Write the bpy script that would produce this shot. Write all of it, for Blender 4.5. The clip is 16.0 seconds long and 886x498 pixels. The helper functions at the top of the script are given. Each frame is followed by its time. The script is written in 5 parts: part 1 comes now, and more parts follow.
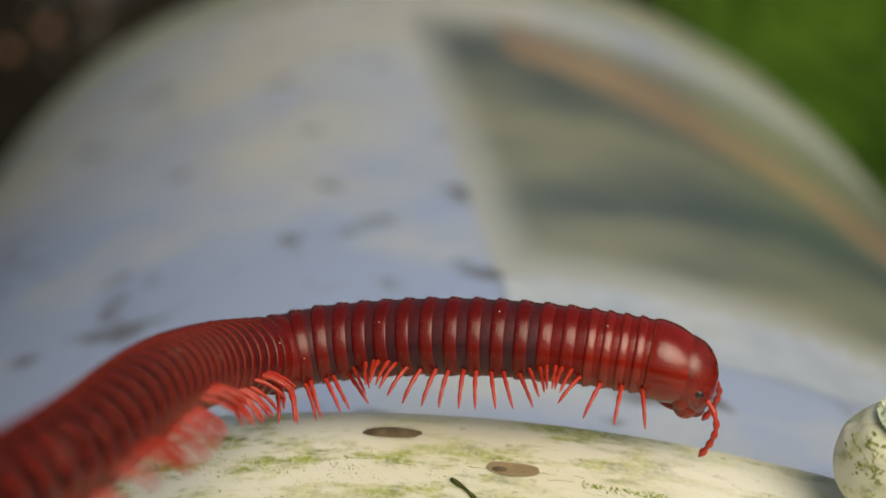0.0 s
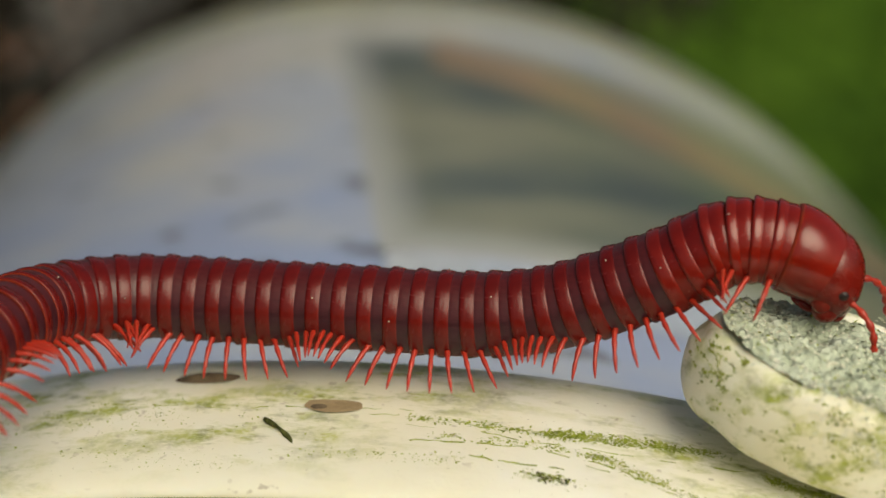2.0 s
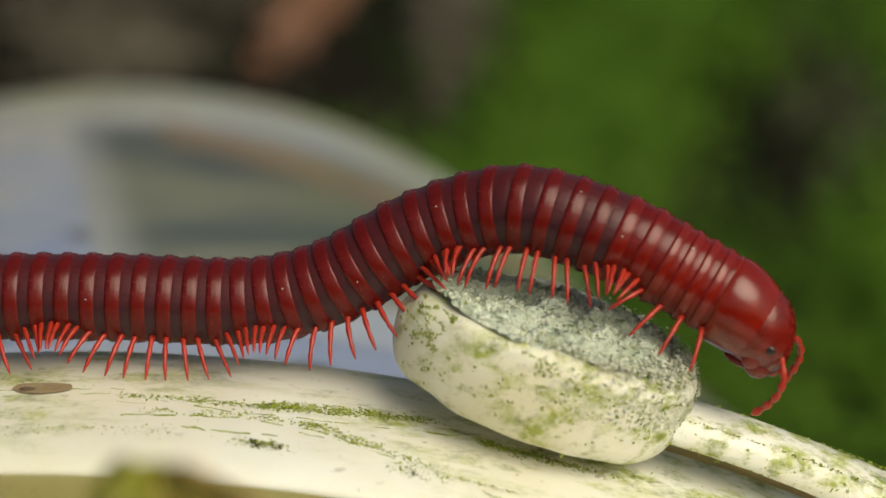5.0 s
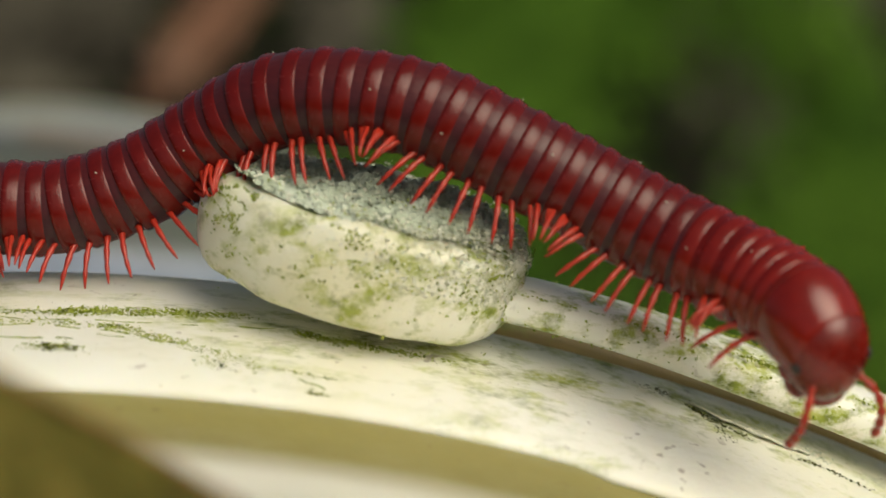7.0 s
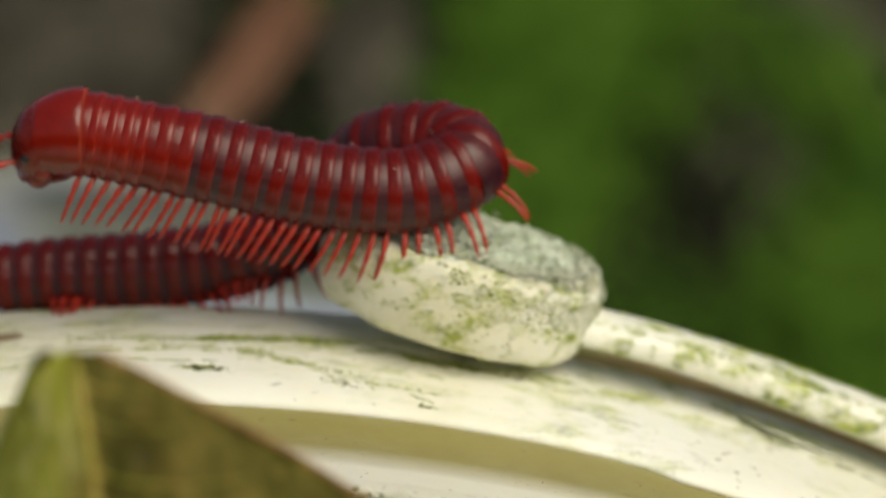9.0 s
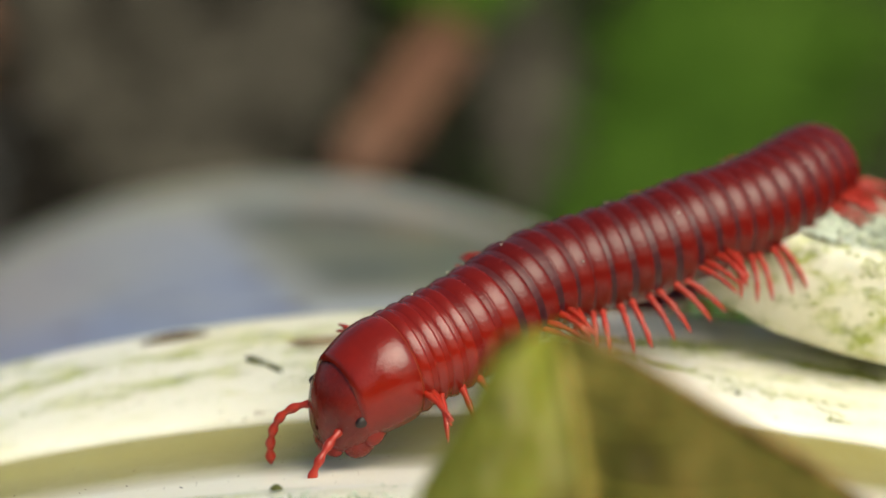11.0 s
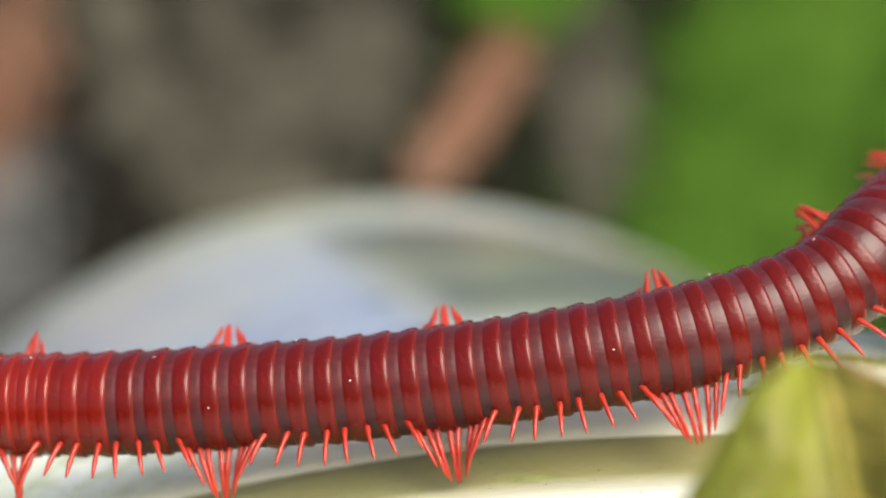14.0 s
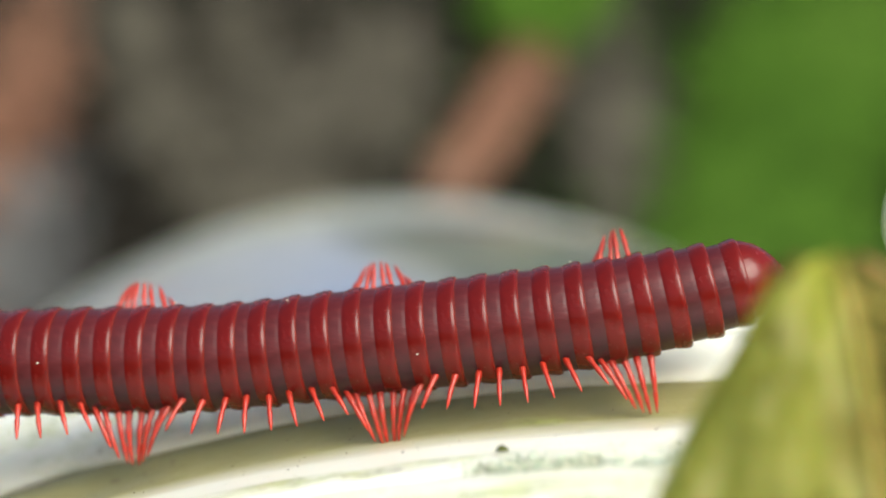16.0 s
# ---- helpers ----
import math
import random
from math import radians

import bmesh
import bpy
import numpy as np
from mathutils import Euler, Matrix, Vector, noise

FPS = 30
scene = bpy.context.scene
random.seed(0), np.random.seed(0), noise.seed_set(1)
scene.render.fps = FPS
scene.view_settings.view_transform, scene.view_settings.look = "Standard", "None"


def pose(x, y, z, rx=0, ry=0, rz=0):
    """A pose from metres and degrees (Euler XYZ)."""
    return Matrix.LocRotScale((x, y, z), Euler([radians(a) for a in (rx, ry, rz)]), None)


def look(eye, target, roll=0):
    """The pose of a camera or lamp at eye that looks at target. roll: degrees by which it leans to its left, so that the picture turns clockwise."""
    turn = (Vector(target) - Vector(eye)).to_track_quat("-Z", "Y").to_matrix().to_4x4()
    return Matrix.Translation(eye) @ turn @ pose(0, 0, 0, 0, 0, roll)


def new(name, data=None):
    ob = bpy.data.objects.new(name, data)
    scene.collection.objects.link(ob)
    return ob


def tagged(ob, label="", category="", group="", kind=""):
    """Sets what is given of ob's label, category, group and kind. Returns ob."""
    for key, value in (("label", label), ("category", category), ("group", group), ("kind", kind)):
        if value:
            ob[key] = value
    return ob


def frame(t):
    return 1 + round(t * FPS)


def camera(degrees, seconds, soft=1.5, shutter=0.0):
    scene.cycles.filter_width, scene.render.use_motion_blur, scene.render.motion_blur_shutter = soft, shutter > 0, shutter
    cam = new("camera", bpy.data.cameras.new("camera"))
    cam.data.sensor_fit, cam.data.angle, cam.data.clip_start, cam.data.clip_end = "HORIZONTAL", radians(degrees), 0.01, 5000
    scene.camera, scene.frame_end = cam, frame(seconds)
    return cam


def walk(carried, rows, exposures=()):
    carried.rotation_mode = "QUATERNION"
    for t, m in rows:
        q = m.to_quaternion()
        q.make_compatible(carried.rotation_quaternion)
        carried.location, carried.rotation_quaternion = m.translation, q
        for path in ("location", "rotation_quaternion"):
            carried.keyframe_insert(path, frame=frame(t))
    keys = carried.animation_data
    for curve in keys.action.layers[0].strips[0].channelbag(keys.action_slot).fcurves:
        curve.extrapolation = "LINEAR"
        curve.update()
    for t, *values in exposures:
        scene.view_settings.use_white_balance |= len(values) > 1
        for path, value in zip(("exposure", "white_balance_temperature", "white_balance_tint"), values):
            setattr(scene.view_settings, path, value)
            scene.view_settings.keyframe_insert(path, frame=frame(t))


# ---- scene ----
CM = 0.01                      # the plan below is in centimetres
cam = camera(26.0, 16.0, soft=1.5, shutter=0.15)
cam.data.dof.use_dof = True
cam.data.dof.aperture_fstop = 28.0

# seconds, eye x y z in centimetres, yaw, pitch, roll in degrees
CAMERA_ROWS = [
    (0.0, 0.024, -9.314, 16.076, 7.93, -25.32, 5.39),
    (0.5, 0.388, -9.760, 15.654, 8.15, -24.56, 4.85),
    (1.0, 0.318, -9.498, 15.347, 8.42, -23.33, 4.92),
    (1.5, 0.814, -8.524, 15.169, 9.30, -22.82, 3.12),
    (2.0, 1.213, -8.616, 14.856, 9.09, -22.59, 1.80),
    (2.5, 1.990, -8.790, 14.870, 10.02, -22.15, 0.80),
    (3.0, 2.133, -8.611, 14.816, 10.15, -21.57, 0.23),
    (3.5, 1.450, -9.120, 14.590, 5.60, -20.95, 3.50),
    (6.0, 1.672, -8.586, 13.634, -0.17, -16.90, 1.72),
    (6.5, 1.882, -8.428, 13.347, -0.10, -16.82, 0.35),
    (7.0, 2.064, -8.476, 13.003, -1.04, -16.47, -0.25),
    (7.5, 2.089, -8.657, 12.840, -1.66, -16.49, -0.37),
    (8.0, 1.984, -9.111, 12.823, -1.45, -15.31, -0.86),
    (8.5, 1.694, -9.634, 13.015, -1.49, -15.78, -0.54),
    (9.0, 1.629, -9.979, 13.368, -0.61, -14.98, -0.51),
    (9.5, 0.951, -8.811, 12.983, 1.24, -14.22, 0.25),
    (10.0, 0.606, -8.324, 12.647, 2.73, -13.72, -0.43),
    (12.5, 0.140, -9.298, 12.982, 2.69, -13.60, -2.77),
    (13.0, 0.108, -9.112, 12.862, 2.89, -13.56, -3.37),
    (13.5, -0.201, -8.932, 12.826, 4.22, -13.28, -1.33),
    (14.0, -0.276, -8.821, 12.883, 4.72, -13.19, -3.33),
    (14.5, -0.264, -8.974, 12.781, 4.59, -13.03, -4.28),
    (15.0, -0.244, -8.937, 12.698, 4.91, -12.84, -3.67),
    (15.5, -0.282, -8.757, 12.635, 5.24, -12.71, -3.91),
    (16.0, -0.264, -8.759, 12.487, 5.32, -12.46, -3.12),
]


def eye_pose(x, y, z, yaw, pitch, roll):
    m = pose(x * CM, y * CM, z * CM, 90 + pitch, 0, yaw)
    return m @ pose(0, 0, 0, 0, 0, roll)


walk(cam, [(t, eye_pose(*r)) for t, *r in CAMERA_ROWS], exposures=[(0.0, -0.25, 7650, 2), (3.5, -0.35, 7600, 2), (6.0, -0.3, 7250, 2), (8.5, -0.42, 7200, 2), (10.0, -0.05, 6950, 2), (12.5, 0.35, 6950, 2), (14.5, 0.95, 6500, 2), (16.0, 0.75, 6400, 2)])

# the lens is focused by hand on the animal: seconds, distance from the eye in centimetres
FOCUS = [(0.0, 11.2), (0.5, 11.3), (1.0, 11.0), (1.5, 10.0), (2.0, 10.1), (2.5, 10.4), (3.0, 10.3), (3.5, 10.6), (6.0, 9.6), (6.5, 9.4), (7.0, 9.3), (7.5, 9.4), (8.0, 9.7), (8.5, 8.9), (9.0, 9.5), (9.5, 8.4), (10.0, 7.8), (12.5, 8.5), (13.5, 8.3), (16.0, 8.1)]
focus_spot = new("focus_spot")
walk(focus_spot, [(t, Matrix.Translation(eye_pose(*[np.interp(t, [r[0] for r in CAMERA_ROWS], [r[k] for r in CAMERA_ROWS]) for k in range(1, 7)]) @ Vector((0, 0, -d * CM)))) for t, d in FOCUS])
cam.data.dof.focus_object = focus_spot

# ---- light ----
world = bpy.data.worlds.new("world")
scene.world = world
world.use_nodes = True
wn = world.node_tree.nodes
sky = wn.new("ShaderNodeTexSky")
sky.sky_type = "NISHITA"
sky.sun_disc = False
sky.dust_density, sky.ozone_density = 5.0, 0.6
sky.sun_elevation, sky.sun_rotation = radians(46), radians(137)
wn["Background"].inputs["Strength"].default_value = 0.10
world.node_tree.links.new(sky.outputs["Color"], wn["Background"].inputs["Color"])
sun = new("sun", bpy.data.lights.new("sun", "SUN"))
sun.data.energy, sun.data.angle, sun.data.color = 2.9, radians(50), (1.0, 0.97, 0.92)
sun.matrix_world = look((0.65, -0.70, 1.00), (0, 0, 0))


# ---- materials ----
def material(name):
    m = bpy.data.materials.new(name)
    m.use_nodes = True
    nt = m.node_tree
    return m, nt, nt.nodes["Principled BSDF"]


def put(nt, socket, value):
    if hasattr(value, "is_output"):
        nt.links.new(value, socket)
    else:
        socket.default_value = value


def place_of(nt, scale=(1, 1, 1), move=(0, 0, 0)):
    tc = nt.nodes.new("ShaderNodeTexCoord")
    mp = nt.nodes.new("ShaderNodeMapping")
    mp.inputs["Scale"].default_value = scale
    mp.inputs["Location"].default_value = move
    nt.links.new(tc.outputs["Object"], mp.inputs["Vector"])
    return mp.outputs["Vector"]


def grain(nt, vec, scale, detail=4.0, rough=0.55):
    n = nt.nodes.new("ShaderNodeTexNoise")
    n.inputs["Scale"].default_value = scale
    n.inputs["Detail"].default_value = detail
    n.inputs["Roughness"].default_value = rough
    nt.links.new(vec, n.inputs["Vector"])
    return n.outputs["Fac"]


def ramp(nt, fac, *stops):
    r = nt.nodes.new("ShaderNodeValToRGB")
    el = r.color_ramp.elements
    while len(el) < len(stops):
        el.new(0.5)
    for e, (p, c) in zip(el, stops):
        e.position = p
        e.color = (*c, 1) if isinstance(c, tuple) else (c, c, c, 1)
    nt.links.new(fac, r.inputs["Fac"])
    return r.outputs["Color"]


def blend(nt, fac, a, b, kind="MIX"):
    x = nt.nodes.new("ShaderNodeMix")
    x.data_type, x.blend_type = "RGBA", kind
    put(nt, x.inputs[0], fac)
    for s, v in ((x.inputs[6], a), (x.inputs[7], b)):
        put(nt, s, (*v, 1) if isinstance(v, tuple) else v)
    return x.outputs[2]


def times(nt, a, b):
    x = nt.nodes.new("ShaderNodeMath")
    x.operation, x.use_clamp = "MULTIPLY", True
    put(nt, x.inputs[0], a)
    put(nt, x.inputs[1], b)
    return x.outputs[0]


def relief(nt, bsdf, height, strength=0.3, distance=0.0002):
    b = nt.nodes.new("ShaderNodeBump")
    b.inputs["Strength"].default_value = strength
    b.inputs["Distance"].default_value = distance
    nt.links.new(height, b.inputs["Height"])
    nt.links.new(b.outputs["Normal"], bsdf.inputs["Normal"])


def speckled(name, colours, scale, rough=0.5, fine=6.0, bump=0.25, depth=0.0002, coat=0.0, sss=0.0, stretch=(1, 1, 1), shine=0.5):
    """Two scales of noise over three colours."""
    m, nt, b = material(name)
    v = place_of(nt, stretch)
    col = ramp(nt, grain(nt, v, scale), (0.3, colours[0]), (0.5, colours[1]), (0.7, colours[2]))
    small = grain(nt, v, scale * fine, 3)
    col = blend(nt, 0.35, col, ramp(nt, small, (0.3, 0.45), (0.7, 1.0)), "MULTIPLY")
    put(nt, b.inputs["Base Color"], col)
    b.inputs["Roughness"].default_value = rough
    b.inputs["Specular IOR Level"].default_value = shine
    b.inputs["Coat Weight"].default_value = coat
    b.inputs["Coat Roughness"].default_value = 0.15
    if sss:
        b.inputs["Subsurface Weight"].default_value = sss
        b.inputs["Subsurface Radius"].default_value = (1.0, 0.35, 0.2)
        b.inputs["Subsurface Scale"].default_value = 0.0008
    relief(nt, b, small, bump, depth)
    return m


def plastic(name, base, cover, dirt=0.5, sss=0.25, streaky=0.5, lip_tone=None):
    """Weathered white plastic with smears of green algae and brown specks; cover: how much of it is green (0 to 1)."""
    m, nt, b = material(name)
    v = place_of(nt)
    vs = place_of(nt, (streaky, 1.0, 1.3))
    cream = ramp(nt, grain(nt, v, 90, 4), (0.3, tuple(c * f for c, f in zip(base, (0.93, 0.90, 0.78)))), (0.62, base))
    edge = 0.66 - 0.22 * cover
    where = ramp(nt, grain(nt, vs, 85, 3), (edge - 0.08, 0.0), (edge + 0.06, 1.0))
    smear = ramp(nt, grain(nt, vs, 520, 6, 0.68), (0.47, 0.0), (0.60, 1.0))
    fine = ramp(nt, grain(nt, v, 2600, 3), (0.35, 0.45), (0.55, 1.0))
    tone = ramp(nt, grain(nt, v, 800, 4), (0.36, (0.13, 0.17, 0.02)), (0.5, (0.31, 0.37, 0.05)), (0.64, (0.46, 0.50, 0.13)))
    col = blend(nt, times(nt, times(nt, smear, where), fine), cream, tone)
    veil = ramp(nt, grain(nt, vs, 60, 4), (0.45, 0.0), (0.70, 0.22))
    col = blend(nt, veil, col, (0.55, 0.54, 0.26))
    speck = ramp(nt, grain(nt, v, 1500, 2, 0.4), (0.67, 0.0), (0.71, 1.0))
    spread = ramp(nt, grain(nt, v, 130, 2), (0.45, 0.0), (0.62, 1.0))
    col = blend(nt, times(nt, times(nt, speck, spread), dirt), col, (0.12, 0.065, 0.03))
    stain = ramp(nt, grain(nt, vs, 26, 3), (0.54, 0.0), (0.76, 0.25))
    col = blend(nt, stain, col, (0.46, 0.37, 0.20))
    # recess shade painted in: full colour under the collar, paling towards the lip
    if lip_tone:
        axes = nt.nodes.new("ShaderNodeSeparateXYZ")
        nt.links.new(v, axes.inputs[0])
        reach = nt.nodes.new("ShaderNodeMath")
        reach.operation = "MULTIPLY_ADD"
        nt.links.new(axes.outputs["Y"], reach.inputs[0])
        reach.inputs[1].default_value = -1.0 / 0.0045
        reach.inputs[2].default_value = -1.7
        col = blend(nt, ramp(nt, reach.outputs[0], (0.0, 0.0), (1.0, 1.0)), col, lip_tone)
    put(nt, b.inputs["Base Color"], col)
    put(nt, b.inputs["Roughness"], ramp(nt, grain(nt, v, 240, 4), (0.3, 0.32), (0.7, 0.6)))
    b.inputs["Subsurface Weight"].default_value = sss
    b.inputs["Subsurface Radius"].default_value = (1.0, 0.8, 0.5)
    b.inputs["Subsurface Scale"].default_value = 0.0012
    relief(nt, b, grain(nt, v, 520, 6, 0.65), 0.45, 0.00028)
    return m


WHITE = plastic("aged_white_plastic", (0.82, 0.82, 0.755), 0.6, streaky=0.35)
LUG_WHITE = plastic("mossy_white_plastic", (0.84, 0.84, 0.77), 1.15, 0.7, streaky=0.8)
LICHEN = speckled("lichen", ((0.32, 0.37, 0.24), (0.58, 0.65, 0.52), (0.78, 0.84, 0.73)), 420, 0.95, 5, 1.0, 0.0006, shine=0.1)
MOSS = speckled("moss", ((0.2000, 0.2400, 0.0400), (0.36, 0.43, 0.07), (0.5000, 0.5200, 0.2000)), 900, 0.95, 4, 1.0, 0.0004, shine=0.1)
DARK_MOSS = speckled("dark_moss", ((0.0400, 0.0450, 0.0150), (0.1000, 0.1100, 0.0350), (0.2000, 0.2100, 0.0700)), 900, 0.95, 4, 1.0, 0.0004, shine=0.1)
PALE_LICHEN = speckled("pale_lichen", ((0.60, 0.62, 0.44), (0.74, 0.75, 0.62), (0.84, 0.84, 0.74)), 700, 0.95, 4, 1.0, 0.0004, shine=0.1)
STAIN = speckled("brown_stain", ((0.30, 0.22, 0.12), (0.38, 0.28, 0.16), (0.46, 0.36, 0.22)), 500, 0.7)
# olive stain, its colour darkened for the shade below the collar
STAINED_SHADE = plastic("olive_stain_shade_plastic", (0.28, 0.25, 0.09), 0.3, lip_tone=(0.80, 0.78, 0.68))
SHADE_TAN = plastic("tan_shade_plastic", (0.46, 0.34, 0.16), 0.2)
GRIME = speckled("grime", ((0.05, 0.035, 0.02), (0.12, 0.085, 0.05), (0.20, 0.15, 0.09)), 600, 0.9)


def chitin(name, colour, dark, rough=0.28, soft=0.0, shine=0.5):
    m, nt, b = material(name)
    v = place_of(nt)
    info = nt.nodes.new("ShaderNodeObjectInfo")
    col = ramp(nt, grain(nt, v, 520, 3), (0.3, dark), (0.7, colour))
    col = blend(nt, 0.12, col, ramp(nt, info.outputs["Random"], (0.0, 0.3), (1.0, 1.0)), "MULTIPLY")
    put(nt, b.inputs["Base Color"], col)
    put(nt, b.inputs["Roughness"], ramp(nt, grain(nt, v, 1800, 3), (0.3, rough - 0.05), (0.7, rough + 0.10)))
    b.inputs["Specular IOR Level"].default_value = shine
    b.inputs["Coat Weight"].default_value = 0.0
    b.inputs["Coat Roughness"].default_value = 0.16
    b.inputs["Subsurface Weight"].default_value = soft
    b.inputs["Subsurface Radius"].default_value = (1.0, 0.2, 0.1)
    b.inputs["Subsurface Scale"].default_value = 0.0006
    relief(nt, b, grain(nt, v, 6000, 3), 0.16, 0.0001)
    return m


def banded(name):
    """The dark front band of a ring: darkest on the flanks, redder over the back and towards the legs."""
    m, nt, b = material(name)
    v = place_of(nt)
    axes = nt.nodes.new("ShaderNodeSeparateXYZ")
    nt.links.new(v, axes.inputs[0])
    height = nt.nodes.new("ShaderNodeMath")
    height.operation = "MULTIPLY_ADD"
    nt.links.new(axes.outputs["Z"], height.inputs[0])
    height.inputs[1].default_value, height.inputs[2].default_value = 200.0, 0.5
    col = ramp(nt, height.outputs[0], (0.12, (0.120, 0.010, 0.008)), (0.34, (0.046, 0.008, 0.016)), (0.62, (0.038, 0.006, 0.012)), (0.92, (0.085, 0.008, 0.009)))
    fine = grain(nt, place_of(nt, (0.35, 1.0, 1.0)), 2600, 4, 0.65)
    col = blend(nt, 0.5, col, ramp(nt, fine, (0.35, 0.35), (0.65, 1.0)), "MULTIPLY")
    put(nt, b.inputs["Base Color"], col)
    put(nt, b.inputs["Roughness"], ramp(nt, fine, (0.3, 0.30), (0.7, 0.46)))
    b.inputs["Specular IOR Level"].default_value = 0.42
    relief(nt, b, fine, 0.35, 0.0001)
    return m


RED = chitin("red_chitin", (0.148, 0.0055, 0.0038), (0.088, 0.0038, 0.0030), 0.20, shine=0.30)
NECK_RED = chitin("neck_red_chitin", (0.20, 0.008, 0.004), (0.125, 0.005, 0.003), 0.19, shine=0.36)
HEAD_RED = chitin("bright_red_chitin", (0.23, 0.009, 0.004), (0.145, 0.006, 0.003), 0.15, 0.1, shine=0.45)
FACE_RED = chitin("dark_red_face", (0.20, 0.010, 0.006), (0.10, 0.006, 0.004), 0.24, 0.1, shine=0.45)
MAROON = banded("dark_maroon_chitin")
ORANGE_EDGE = chitin("orange_red_edge", (0.27, 0.033, 0.012), (0.18, 0.018, 0.008), 0.4, shine=0.2)
LEG_RED = chitin("leg_red", (0.44, 0.032, 0.015), (0.28, 0.018, 0.009), 0.30, 0.3)
BLACK_EYE = chitin("eye_black", (0.020, 0.008, 0.008), (0.008, 0.005, 0.005), 0.35)


def print_material():
    """The washed-out blue and grey print round the bucket."""
    m, nt, b = material("faded_blue_print")
    v = place_of(nt)
    sweep = place_of(nt, (1.0, 0.5, 1.0))
    col = ramp(nt, grain(nt, sweep, 22, 3), (0.36, (0.70, 0.69, 0.63)), (0.5, (0.68, 0.71, 0.73)), (0.62, (0.48, 0.57, 0.82)))
    axes = nt.nodes.new("ShaderNodeSeparateXYZ")
    nt.links.new(v, axes.inputs[0])
    reach = nt.nodes.new("ShaderNodeMath")
    reach.operation = "MULTIPLY_ADD"
    nt.links.new(grain(nt, v, 35, 4), reach.inputs[0])
    reach.inputs[1].default_value = -0.14
    nt.links.new(axes.outputs["Y"], reach.inputs[2])
    near = ramp(nt, reach.outputs[0], (0.0, 0.85), (0.07, 0.0))
    col = blend(nt, near, col, (0.36, 0.45, 0.72))
    worn = ramp(nt, grain(nt, v, 55, 4), (0.50, 0.0), (0.72, 0.55))
    col = blend(nt, worn, col, (0.76, 0.74, 0.62))
    spots = ramp(nt, grain(nt, v, 120, 3), (0.61, 0.0), (0.68, 0.85))
    col = blend(nt, spots, col, (0.13, 0.12, 0.12))
    put(nt, b.inputs["Base Color"], col)
    b.inputs["Roughness"].default_value = 0.4
    b.inputs["Coat Weight"].default_value = 1.0
    b.inputs["Coat Roughness"].default_value = 0.22
    relief(nt, b, grain(nt, v, 300, 4), 0.2, 0.0002)
    return m


def picture_material():
    m, nt, b = material("faded_picture_print")
    v = place_of(nt)
    col = ramp(nt, grain(nt, v, 30, 3), (0.36, (0.09, 0.12, 0.13)), (0.5, (0.20, 0.22, 0.18)), (0.64, (0.34, 0.34, 0.25)))
    edge = nt.nodes.new("ShaderNodeAttribute")
    edge.attribute_name = "fade"
    col = blend(nt, edge.outputs["Fac"], (0.56, 0.58, 0.58), col)
    put(nt, b.inputs["Base Color"], col)
    b.inputs["Roughness"].default_value = 0.4
    b.inputs["Coat Weight"].default_value = 1.0
    b.inputs["Coat Roughness"].default_value = 0.22
    relief(nt, b, grain(nt, v, 300, 4), 0.2, 0.0002)
    return m


PRINT = print_material()
PICTURE = picture_material()
PICTURE_WARM = speckled("faded_orange_print", ((0.34, 0.28, 0.20), (0.52, 0.36, 0.26), (0.56, 0.44, 0.30)), 40, 0.4, coat=1.0)
BORDER = speckled("pale_border_print", ((0.46, 0.53, 0.66), (0.54, 0.61, 0.74), (0.66, 0.69, 0.72)), 60, 0.4, coat=0.6)
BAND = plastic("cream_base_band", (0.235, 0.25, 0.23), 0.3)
INSIDE = plastic("bucket_inside", (0.62, 0.58, 0.44), 0.5)

SOIL = speckled("dark_soil", ((0.0047, 0.0042, 0.0028), (0.0121, 0.0103, 0.0074), (0.0281, 0.0244, 0.0187)), 14, 0.95, 9, 0.8, 0.004, shine=0.08)
LEAF_GREEN = speckled("fresh_leaf", ((0.0413, 0.0936, 0.0122), (0.0655, 0.1371, 0.0153), (0.0964, 0.1808, 0.0247)), 30, 0.95, shine=0.08)
LEAF_DARK = speckled("dark_leaf", ((0.0094, 0.0218, 0.0049), (0.0187, 0.0406, 0.0075), (0.0312, 0.0624, 0.0125)), 30, 0.95, shine=0.08)
LEAF_TAN = speckled("tan_dead_leaf", ((0.050, 0.045, 0.034), (0.084, 0.076, 0.058), (0.128, 0.115, 0.088)), 40, 0.8, shine=0.08)
LEAF_RUST = speckled("rust_dead_leaf", ((0.1530, 0.0766, 0.0496), (0.2160, 0.1126, 0.0720), (0.2610, 0.1530, 0.1080)), 30, 0.75, shine=0.08)
LEAF_BROWN = speckled("brown_dead_leaf", ((0.0068, 0.0056, 0.0046), (0.0135, 0.0113, 0.0084), (0.0226, 0.0186, 0.0147)), 40, 0.85, shine=0.08)
PEBBLE = speckled("grey_stone", ((0.0624, 0.0624, 0.0624), (0.1040, 0.1040, 0.1040), (0.1560, 0.1560, 0.1508)), 60, 0.85, shine=0.08)


